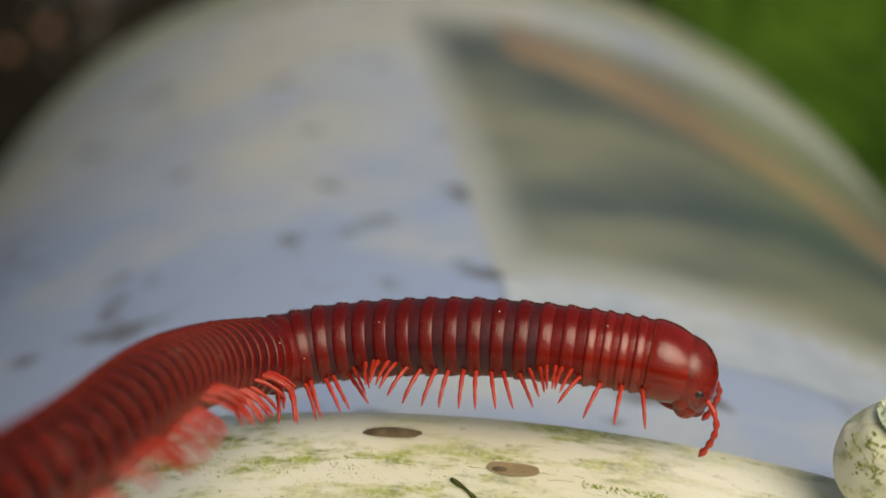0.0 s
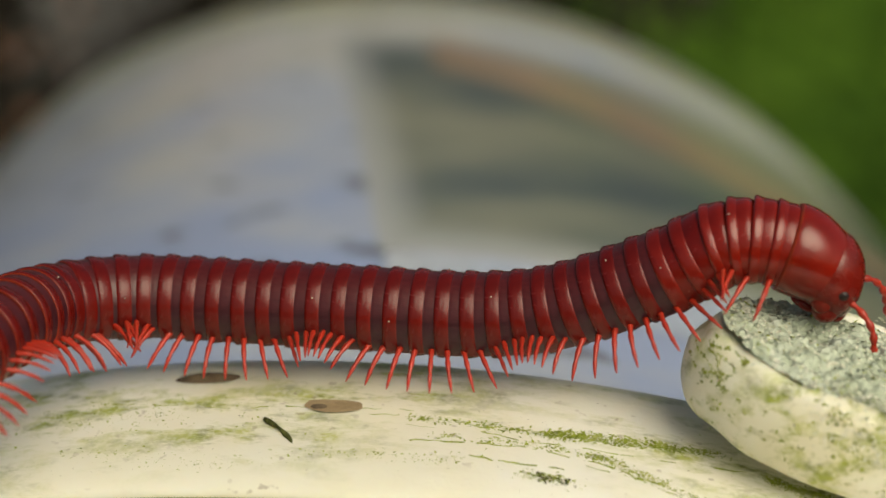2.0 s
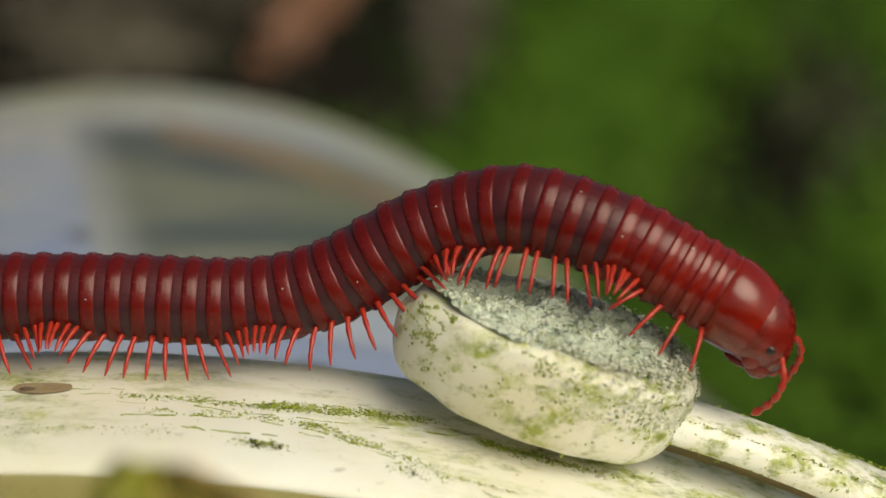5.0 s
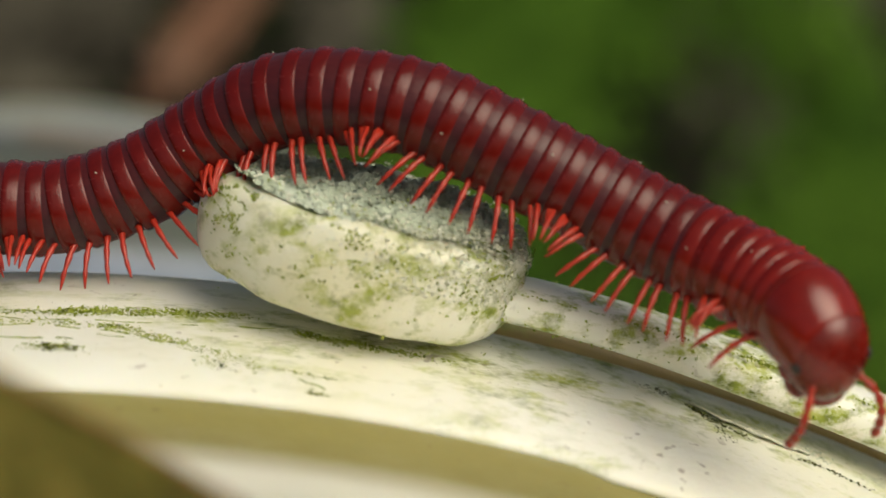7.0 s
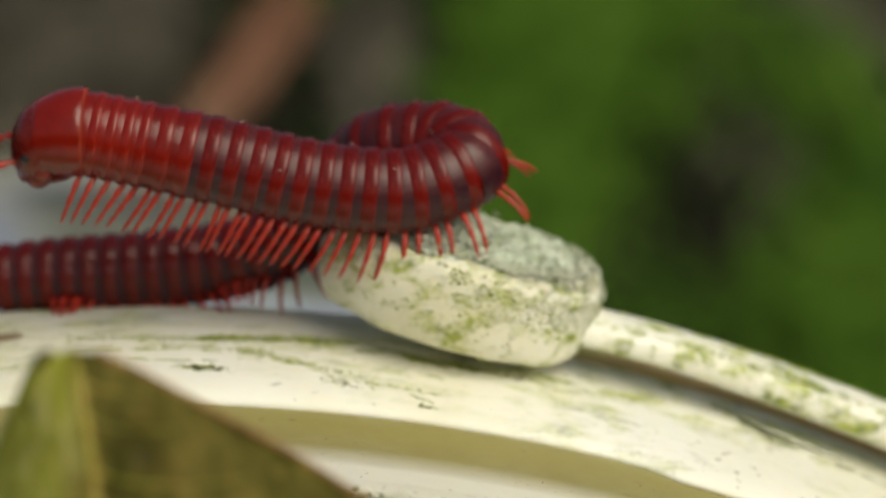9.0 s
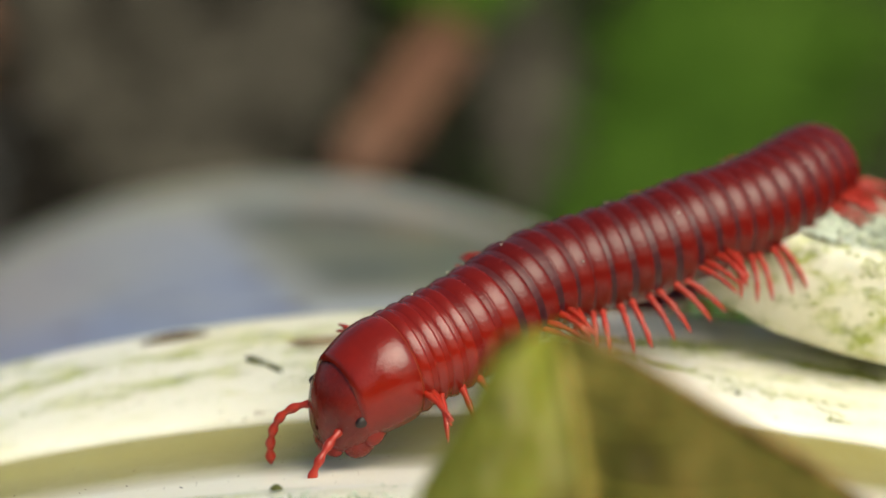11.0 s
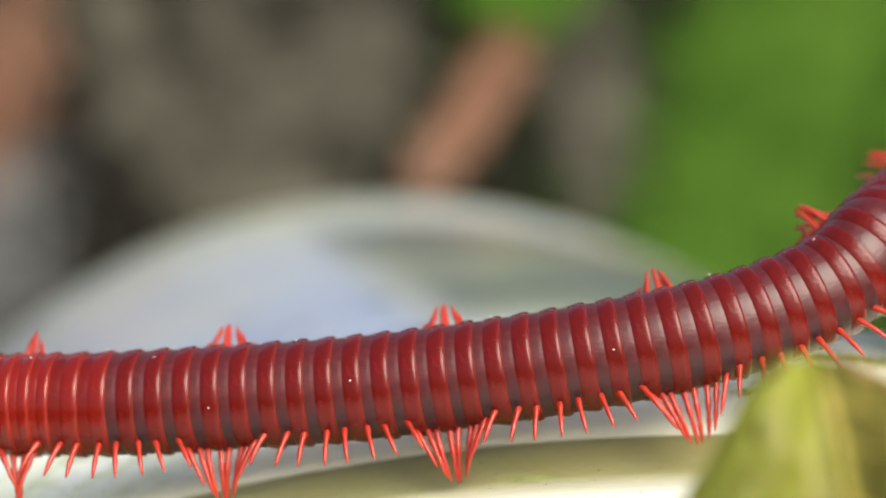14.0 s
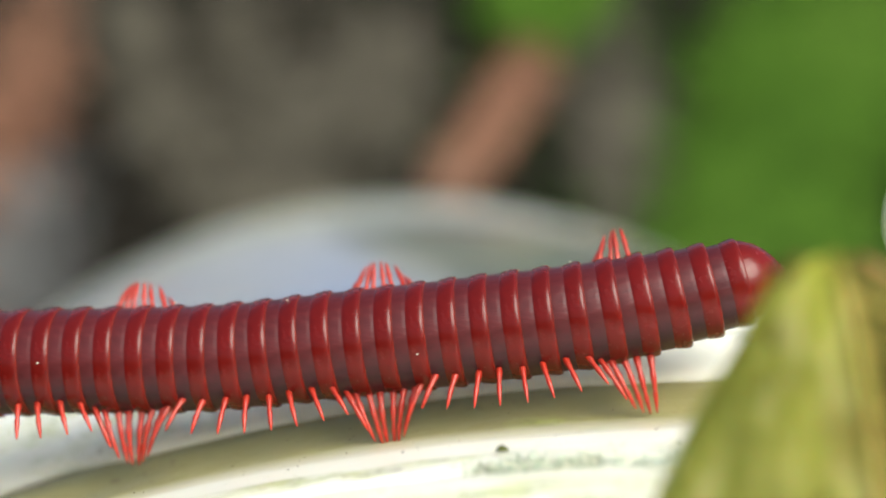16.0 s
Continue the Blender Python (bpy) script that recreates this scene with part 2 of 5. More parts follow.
def withered_material(name, a, b_, c, margin=None):
    """A drying leaf: fine streaks and mottles; margin: the colour towards its dried edge."""
    m, nt, b = material(name)
    v = place_of(nt)
    streak = place_of(nt, (1.0, 1.0, 0.4))
    col = ramp(nt, grain(nt, streak, 700, 6, 0.68), (0.38, a), (0.5, b_), (0.62, c))
    mottle = ramp(nt, grain(nt, place_of(nt, (1.0, 1.0, 0.6), (0.3, 0, 0)), 210, 5, 0.65), (0.44, 0.0), (0.60, 0.5))
    col = blend(nt, mottle, col, tuple(0.6 * p + 0.4 * q for p, q in zip(a, c)))
    if margin:
        out = nt.nodes.new("ShaderNodeAttribute")
        out.attribute_name = "outward"
        edge = nt.nodes.new("ShaderNodeMath")
        edge.operation = "MULTIPLY_ADD"
        nt.links.new(grain(nt, v, 160, 4), edge.inputs[0])
        edge.inputs[1].default_value = 0.9
        nt.links.new(out.outputs["Fac"], edge.inputs[2])
        col = blend(nt, ramp(nt, edge.outputs[0], (1.05, 0.0), (1.55, 1.0)), col, blend(nt, grain(nt, streak, 900, 5, 0.7), tuple(0.45 * q for q in margin), tuple(1.5 * q for q in margin)))
    blotch = ramp(nt, grain(nt, place_of(nt, (1.0, 1.0, 0.7), (0, 0.2, 0)), 330, 6, 0.7), (0.54, 0.0), (0.66, 0.55))
    col = blend(nt, blotch, col, tuple(w * q for w, q in zip((0.62, 0.42, 0.40), b_)))
    spots = ramp(nt, grain(nt, v, 900, 2), (0.66, 0.0), (0.72, 0.85))
    col = blend(nt, spots, col, (0.05, 0.035, 0.02))
    put(nt, b.inputs["Base Color"], col)
    b.inputs["Roughness"].default_value = 0.65
    b.inputs["Specular IOR Level"].default_value = 0.06
    b.inputs["Subsurface Weight"].default_value = 0.1
    b.inputs["Subsurface Scale"].default_value = 0.0006
    relief(nt, b, grain(nt, streak, 900, 5, 0.65), 0.7, 0.0003)
    return m


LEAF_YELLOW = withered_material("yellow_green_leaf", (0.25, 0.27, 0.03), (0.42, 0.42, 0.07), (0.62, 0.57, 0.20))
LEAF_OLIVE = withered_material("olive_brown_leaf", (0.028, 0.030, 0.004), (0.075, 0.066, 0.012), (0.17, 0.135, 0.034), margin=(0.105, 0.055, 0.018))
LEAF_RIB = withered_material("leaf_rib", (0.17, 0.17, 0.025), (0.28, 0.25, 0.05), (0.42, 0.33, 0.10))
LEAF_EDGE = withered_material("leaf_margin", (0.14, 0.07, 0.025), (0.26, 0.14, 0.06), (0.40, 0.26, 0.13))


# ---- mesh helpers ----
def part(name, bm, mat, parent=None, label="", smooth=True, mats=()):
    me = bpy.data.meshes.new(name)
    bm.to_mesh(me)
    bm.free()
    for mt in (mats or (mat,)):
        me.materials.append(mt)
    if smooth:
        me.polygons.foreach_set("use_smooth", [True] * len(me.polygons))
    ob = new(name, me)
    if parent is not None:
        ob.parent = parent
    if label:
        tagged(ob, label)
    return ob


def sheet(rows, close_u=False, close_v=False, mat_of=None):
    """A bmesh over rows of points (centimetres)."""
    bm = bmesh.new()
    vs = [[bm.verts.new(Vector(p) * CM) for p in r] for r in rows]
    nu, nv = len(rows), len(rows[0])
    for i in range(nu if close_u else nu - 1):
        for j in range(nv if close_v else nv - 1):
            f = bm.faces.new((vs[i][j], vs[(i + 1) % nu][j], vs[(i + 1) % nu][(j + 1) % nv], vs[i][(j + 1) % nv]))
            if mat_of:
                f.material_index = mat_of(i, j)
    bmesh.ops.recalc_face_normals(bm, faces=bm.faces)
    return bm


def tube(points, radii, sides=8, caps=True):
    pts = [Vector(p) for p in points]
    rows = []
    side = None
    for i, p in enumerate(pts):
        t = (pts[min(i + 1, len(pts) - 1)] - pts[max(i - 1, 0)]).normalized()
        ref = side if side else (Vector((0, 0, 1)) if abs(t.z) < 0.9 else Vector((1, 0, 0)))
        u = (ref - t * ref.dot(t)).normalized()
        side = u
        w = t.cross(u)
        rows.append([p + (u * math.cos(a) + w * math.sin(a)) * radii[i] for a in [2 * math.pi * k / sides for k in range(sides)]])
    bm = sheet(rows, close_v=True)
    if caps:
        bm.verts.ensure_lookup_table()
        n = len(rows)
        bm.faces.new([bm.verts[k] for k in range(sides)])
        bm.faces.new([bm.verts[(n - 1) * sides + k] for k in reversed(range(sides))])
        bmesh.ops.recalc_face_normals(bm, faces=bm.faces)
    return bm


def flakes(name, mat, items, parent, label="", seed=0):
    """Many small folded flakes in one mesh. Items: place (centimetres), size, flatness, turn of the ground they lie on."""
    rnd = random.Random(seed)
    vs, fs = [], []
    for q, s, flat, tilt in items:
        m = tilt @ Euler((rnd.gauss(0, flat), rnd.gauss(0, flat), rnd.uniform(0, 6.283))).to_matrix().to_4x4()
        w, h, up = s * rnd.uniform(0.6, 1.0), s * rnd.uniform(0.8, 1.9), s * rnd.uniform(0.15, 0.7) * min(1.0, flat * flat * 1.6)
        o = len(vs)
        for x, y, z in ((-w, -h, 0), (0, -h * 0.8, up), (w, -h * 0.7, 0), (-w * 0.8, h * 0.9, 0), (0.2 * w, h, up * 0.8), (w * 0.9, h * 0.6, 0), (0, 0, -up * 0.6)):
            vs.append((Vector(q) + m @ Vector((x, y, z))) * CM)
        fs += [(o, o + 1, o + 4, o + 3), (o + 1, o + 2, o + 5, o + 4), (o, o + 6, o + 2, o + 1), (o + 3, o + 4, o + 5, o + 6), (o + 2, o + 6, o + 5), (o, o + 3, o + 6)]
    me = bpy.data.meshes.new(name)
    me.from_pydata(vs, [], fs)
    me.materials.append(mat)
    ob = new(name, me)
    ob.parent = parent
    return tagged(ob, label, kind="stuff")


def smooth_line(points, n=8):
    p = [Vector(q) for q in points]
    p = [2 * p[0] - p[1]] + p + [2 * p[-1] - p[-2]]
    out = []
    for i in range(1, len(p) - 2):
        a, b, c, d = p[i - 1:i + 3]
        for k in range(n):
            u = k / n
            out.append(0.5 * (2 * b + (c - a) * u + (2 * a - 5 * b + 4 * c - d) * u * u + (3 * b - a - 3 * c + d) * u ** 3))
    return out + [p[-2]]


# ---- the ground ----
AXIS_X, AXIS_Z = -0.05, -0.385          # middle of the collar ring
GROUND_Z = -11.05


def bank(x, y):
    """Height of the ground: flat under the bucket, a bank of earth behind it."""
    u = min(max((y - 28) / 75, 0), 1)
    h = 34 * u * u * (3 - 2 * u)
    bump = noise.fractal(Vector((x * 0.06, y * 0.06, 0)), 1.0, 2.0, 4) * 1.6
    near = min(max((math.hypot(x, y - 5) - 14) / 12, 0), 1)
    v = min(max((y - 2) / 20, 0), 1)
    dip = 1.75 * v * v * (3 - 2 * v) * (1 - u)
    return GROUND_Z + h + bump * near - dip


def build_ground():
    xs = [-40000, -4000, -600] + [-150 + 5 * k for k in range(61)] + [600, 4000, 40000]
    ys = [-40000, -4000, -600] + [-60 + 4 * k for k in range(61)] + [600, 4000, 40000]
    bm = sheet([[(x, y, bank(x, y) if abs(x) < 500 and abs(y) < 500 else GROUND_Z + (34 if y > 400 else 0)) for y in ys] for x in xs])
    tagged(part("ground", bm, SOIL), "dark damp soil rising to a bank", "ground", kind="structure")


build_ground()


# ---- the bucket ----
def lathe(profile, segments=288, centre=(AXIS_X, AXIS_Z), wobble=0.0):
    rows = []
    for k in range(segments):
        a = 2 * math.pi * k / segments
        rows.append([(centre[0] + r * math.sin(a), y, centre[1] + r * math.cos(a)) for y, r in profile])
    return sheet(rows, close_u=True)


def rounded(profile, n=5):
    return [(v.x, v.y) for v in smooth_line([(a, b, 0) for a, b in profile], n)]


bucket = tagged(new("bucket"), "old white plastic bucket lying on its side, stained with algae", "bucket")
bucket.location = (0, 0, 0)

FAR_Y, FAR_X, FAR_Z, FAR_R = 22.4, -4.2, -3.3, 9.7
NEAR_R = 9.95


def body_point(y, a, lift=0.0):
    u = (y - 1.0) / (FAR_Y - 1.0)
    r = NEAR_R + (FAR_R - NEAR_R) * u + lift
    return (AXIS_X + (FAR_X - AXIS_X) * u + r * math.sin(a), y, AXIS_Z + (FAR_Z - AXIS_Z) * u + r * math.cos(a))


def ring_point(a, r, y):
    return Vector((AXIS_X + r * math.sin(a), y, AXIS_Z + r * math.cos(a)))


def build_bucket():
    collar = rounded([(1.0, 9.8), (1.05, 10.25), (1.0, 10.46), (0.85, 10.53), (0.65, 10.55), (0.35, 10.53), (0.1, 10.505), (-0.1, 10.487), (-0.25, 10.458), (-0.35, 10.42), (-0.39, 10.38), (-0.37, 10.345), (-0.25, 10.33), (-0.05, 10.32), (0.2, 10.3), (0.28, 10.2), (0.3, 9.9)])
    n = 360
    rows = []
    for k in range(n):
        a = 2 * math.pi * k / n - math.pi
        drop = 1.0 - 0.35 * min(1, max(0, (-0.250 - a) / 0.02)) + 0.22 * min(1, max(0, (a - 0.278) / 0.012))
        rows.append([ring_point(a, r, y if y > -0.02 else -0.02 + (y + 0.02) * drop) for y, r in collar])
    part("collar_ring", sheet(rows, close_u=True), WHITE, bucket, "thick cream collar ring streaked with algae")
    lip = rounded([(-0.85, 10.0), (-0.92, 10.17), (-1.05, 10.31), (-1.2, 10.375), (-1.4, 10.43), (-1.62, 10.48), (-1.78, 10.49), (-1.82, 10.46), (-1.84, 10.46), (-1.9, 10.50), (-2.3, 10.52), (-2.55, 10.45), (-2.65, 10.25), (-2.6, 9.75)])
    part("lip_ring", lathe(lip), WHITE, bucket, "lower cream lip ring with a mossy seam")
    part("neck_wall", lathe(rounded([(0.5, 10.2), (0.0, 10.27), (-0.2, 10.305), (-0.33, 10.360), (-0.38, 10.363), (-0.46, 10.356), (-0.55, 10.332), (-0.65, 10.322), (-0.80, 10.328), (-1.0, 10.355), (-1.2, 10.40), (-1.4, 10.437), (-1.55, 10.455), (-1.7, 10.40)])), STAINED_SHADE, bucket, "olive stained neck between the rings, recess shade in its colour")
    part("inner_wall", lathe([(-2.6, 9.76), (0.9, 9.7)]), INSIDE, bucket)
    n = 288
    rows = [[body_point(y, 2 * math.pi * k / n, -0.25) for k in range(n)] for y in (0.9, 11, 21.6)]
    part("inner_body", sheet(rows, close_v=True), INSIDE, bucket)
    rows = [[body_point(y, 2 * math.pi * k / n) for k in range(n)] for y in (0.95, 3, 6, 9, 12, 15, 18, 19.4)]
    part("printed_body", sheet(rows, close_v=True), PRINT, bucket, "faded blue and grey printed body")
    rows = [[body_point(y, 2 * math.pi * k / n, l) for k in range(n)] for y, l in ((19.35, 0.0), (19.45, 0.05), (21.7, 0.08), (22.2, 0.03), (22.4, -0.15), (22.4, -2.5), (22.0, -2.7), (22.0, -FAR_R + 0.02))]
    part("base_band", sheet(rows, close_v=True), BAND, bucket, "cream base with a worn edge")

    def patch(y0, y1, a0, a1, lift, lean=0.0, skew=0.0):
        return sheet([[body_point(y0 + (y1 - y0) * i / 24 + lean * j / 30, a0 + (a1 - a0) * j / 30 + skew * i / 24 * (1 - j / 30), lift) for j in range(31)] for i in range(25)])

    picture = part("printed_picture", patch(5.4, 17.6, -0.065, 0.75, 0.012, 0.0, -0.075), PICTURE, bucket, "dark faded landscape print")
    fade = picture.data.attributes.new("fade", "FLOAT", "POINT")
    fade.data.foreach_set("value", [min(1.0, j / 2, i / 2, (24 - i) / 4) for i in range(25) for j in range(31)])
    part("printed_border", patch(3.9, 5.35, -0.06, 0.75, 0.012, 0.6), BORDER, bucket, "pale blue border under the print")
    part("printed_stripe", patch(14.8, 17.2, 0.0, 0.65, 0.024, -6.5), PICTURE_WARM, bucket, "faded orange print")


LUG = Matrix.LocRotScale((1.83, 0.50, 10.38), Euler((0, radians(17), radians(-3))), None)


def on_lug(r, a, z):
    return LUG @ Vector((r * math.cos(a), r * math.sin(a) * 0.70, z))


def build_lug():
    prof = [(0.0, 0.10), (0.38, 0.10), (0.50, 0.14), (0.55, 0.22), (0.62, 0.275), (0.71, 0.275), (0.78, 0.22), (0.805, 0.10), (0.81, 0.0), (0.80, -0.10), (0.77, -0.20), (0.70, -0.265), (0.5, -0.28), (0.0, -0.28)]
    prof = rounded(prof, 4)
    n = 96
    rows = []
    for k in range(n):
        a = 2 * math.pi * k / n
        row = []
        for r, z in prof:
            q = on_lug(r, a, z)
            worn = max(0.0, min(1.0, (z - 0.1) / 0.15)) * max(0.0, math.cos(a + 0.9))
            q.z += 0.02 * noise.noise(q * 5) - 0.05 * worn - 0.10 * max(0.0, -math.cos(a)) * min(1.0, max(0.0, z / 0.2))
            row.append(q)
        rows.append(row)
    lug = part("handle_lug", sheet(rows, close_u=True), LUG_WHITE, bucket, "round mossy handle lug with a hollow top")
    rnd = random.Random(4)

    def crumbs(name, mat, count, place, sizes, label, flat=0.7):
        base, back = LUG.to_3x3(), LUG.inverted()
        items = []
        for _ in range(count):
            p = place()
            q = back @ p
            out = Vector((q.x, q.y / 0.49, 0.0 if math.hypot(q.x, q.y / 0.7) > 0.785 else 9.0)).normalized()
            tilt = (base @ Vector((0, 0, 1)).rotation_difference(out).to_matrix()).to_4x4()
            items.append((p, rnd.uniform(*sizes), flat, tilt))
        flakes(name, mat, items, lug, label, count)

    def front_top():
        a, u = rnd.gauss(-0.7, 0.5), rnd.random() ** 1.3
        r = 0.66 + 0.155 * min(1.0, u * 2)
        return on_lug(r, a, 0.275 - 2.2 * max(0, min(r, 0.80) - 0.74) - 0.30 * max(0.0, u - 0.5) + rnd.uniform(-0.015, 0.015))

    def flank():
        while True:
            a, z = rnd.uniform(-2.9, 0.1), 0.22 - abs(rnd.gauss(0, 0.18))
            if abs(noise.noise(Vector((a * 5, z * 14, 7)))) < 0.07 and noise.noise(Vector((a * 2.2, z * 4, 3))) > -0.1:
                return on_lug(0.815, a, z)

    def heap(u, a):
        """Height of the lichen over the hollow top."""
        x, y = u * math.cos(a), u * math.sin(a)
        lump = noise.fractal(Vector((x * 3.2, y * 3.2, 2)), 0.7, 2.0, 6) + 0.35 * noise.noise(Vector((x * 14, y * 14, 5)))
        rise = 0.18 * (1 - u ** 3) + 0.09 * x * (1 - u ** 4) + 0.085 * lump * (1 - 0.5 * u)
        pit = math.exp(-((x + 0.42) ** 2 + (y - 0.1) ** 2) / 0.02)
        return 0.13 + max(0.0, rise) - 0.2 * pit + 0.09 * u ** 3

    rows = [[on_lug(0.70 * i / 48, a, heap(i / 48, a)) for a in [2 * math.pi * k / 160 for k in range(160)]] for i in range(1, 49)]
    part("lichen_mound", sheet(rows, close_v=True), LICHEN, lug, "lumpy mound of grey-green lichen")

    def mound():
        a, u = rnd.uniform(0, 6.283), math.sqrt(rnd.random())
        return on_lug(0.70 * u, a, heap(u, a) + 0.004)

    crumbs("lichen", LICHEN, 1500, mound, (0.003, 0.012), "grey-green flaky lichen", 0.5)
    crumbs("pale_lichen", PALE_LICHEN, 1500, mound, (0.003, 0.012), "pale flaky lichen", 0.5)
    crumbs("green_lichen", MOSS, 300, mound, (0.003, 0.010), "yellow-green moss between the lichen", 0.4)
    crumbs("dark_lichen", DARK_MOSS, 60, mound, (0.004, 0.010), "dark moss between the lichen", 0.6)
    crumbs("lichen_fringe", PALE_LICHEN, 1500, front_top, (0.002, 0.009), "pale crumbling lichen", 0.2)
    crumbs("lichen_fringe", MOSS, 420, front_top, (0.002, 0.008), "yellow-green moss on the rim", 0.2)
    def right_end():
        a, u = rnd.gauss(-0.25, 0.7), rnd.random()
        r = 0.62 + 0.20 * u
        return on_lug(r, a, 0.285 - 1.6 * max(0, r - 0.73) + rnd.uniform(-0.01, 0.03))

    crumbs("lichen_crust", PALE_LICHEN, 900, right_end, (0.003, 0.011), "pale crumbling lichen over the rim", 0.5)
    crumbs("lichen_crust", LICHEN, 200, right_end, (0.003, 0.011), "grey-green lichen over the rim", 0.5)
    crumbs("algae", MOSS, 620, flank, (0.002, 0.008), "green algae flecks", 0.15)


def build_strap():
    pts = []
    for k in range(64):
        a = 0.225 + 0.028 * k
        pts.append((a, 10.79 + 0.008 * math.sin(k * 0.9), 0.45))
    section = [(-0.17, -0.5), (-0.20, -0.3), (-0.205, 0.0), (-0.19, 0.06), (-0.14, 0.105), (0.0, 0.12), (0.14, 0.105), (0.19, 0.06), (0.20, -0.3), (0.17, -0.5), (0.0, -0.55)]
    rows = []
    for k, (a, r, y) in enumerate(pts):
        deep = 0.10 + 0.18 * min(1, k / 14)
        rows.append([ring_point(a, r + (dz if dz >= 0 else dz * deep), y + dy) for dy, dz in section])
    part("handle_strap", sheet(rows, close_v=True), LUG_WHITE, bucket, "narrow mossy handle strap beside the collar")
    # added strip: the shaded rear edge of the collar, put in as tan colour
    rows = [[ring_point(0.20 + 0.02 * k, r, y) for y, r in ((0.95, 10.45), (0.93, 10.56), (0.88, 10.60), (0.72, 10.60), (0.66, 10.57), (0.64, 10.45))] for k in range(60)]
    part("inner_rim", sheet(rows), SHADE_TAN, bucket, "tan strip under the strap, shade of the collar edge in its colour")


def collar_radius(y):
    return float(np.interp(y, [-0.39, -0.35, -0.25, -0.1, 0.1, 0.35, 0.65, 0.85, 1.0], [10.38, 10.42, 10.458, 10.487, 10.505, 10.53, 10.55, 10.53, 10.46]))


def streak(name, mat, line, count, spread, sizes, seed, parent=None):
    """Flecks of growth along a line (angle, forward, radius) over the collar."""
    rnd = random.Random(seed)
    items = []
    for _ in range(count * 5):
        u = rnd.random() * (len(line) - 1)
        i = min(int(u), len(line) - 2)
        f = u - i
        a, y, r = (line[i][k] * (1 - f) + line[i + 1][k] * f for k in range(3))
        if noise.noise(Vector((a * 60, y * 6, seed))) < rnd.uniform(-0.45, 0.15):
            continue
        a += rnd.gauss(0, spread / 10)
        if y > -0.5:
            y = y if y > 0.02 else -(10.47 - r) * 1.6
            y = min(0.95, max(-0.32, y + rnd.gauss(0, spread)))
            r = collar_radius(y)
        else:
            y += rnd.gauss(0, spread)
        items.append((ring_point(a, r, y), rnd.uniform(*sizes) * 0.52, 0.4, Matrix.Rotation(a, 4, "Y")))
    flakes(name, mat, items, bucket, "", seed)


def thread(name, mat, line, seed, thick, parts=7):
    """A thin broken thread of algae along a line (angle, forward) over the collar."""
    rnd = random.Random(seed)
    q = smooth_line([(a, y, 0) for a, y in line], 40)
    n = len(q)
    bm = bmesh.new()
    for k in range(parts):
        i0 = int(n * (k + 0.25 * rnd.random()) / parts)
        i1 = min(n, i0 + int(n / parts * rnd.uniform(0.45, 1.0)))
        pts = []
        for v in q[i0:i1]:
            y = v.y + 0.035 * noise.noise(Vector((v.x * 45, seed, 0))) + 0.012 * noise.noise(Vector((v.x * 200, seed, 3)))
            y = min(0.95, max(-0.38, y))
            pts.append(ring_point(v.x, collar_radius(y) - 0.001, y))
        if len(pts) < 4:
            continue
        w = thick * rnd.uniform(0.6, 1.3)
        piece = tube(pts, [w * (0.4 + 0.9 * abs(noise.noise(p * 7))) for p in pts], 5)
        me = bpy.data.meshes.new(name)
        piece.to_mesh(me)
        piece.free()
        bm.from_mesh(me)
        bpy.data.meshes.remove(me)
    part(name, bm, mat, bucket)


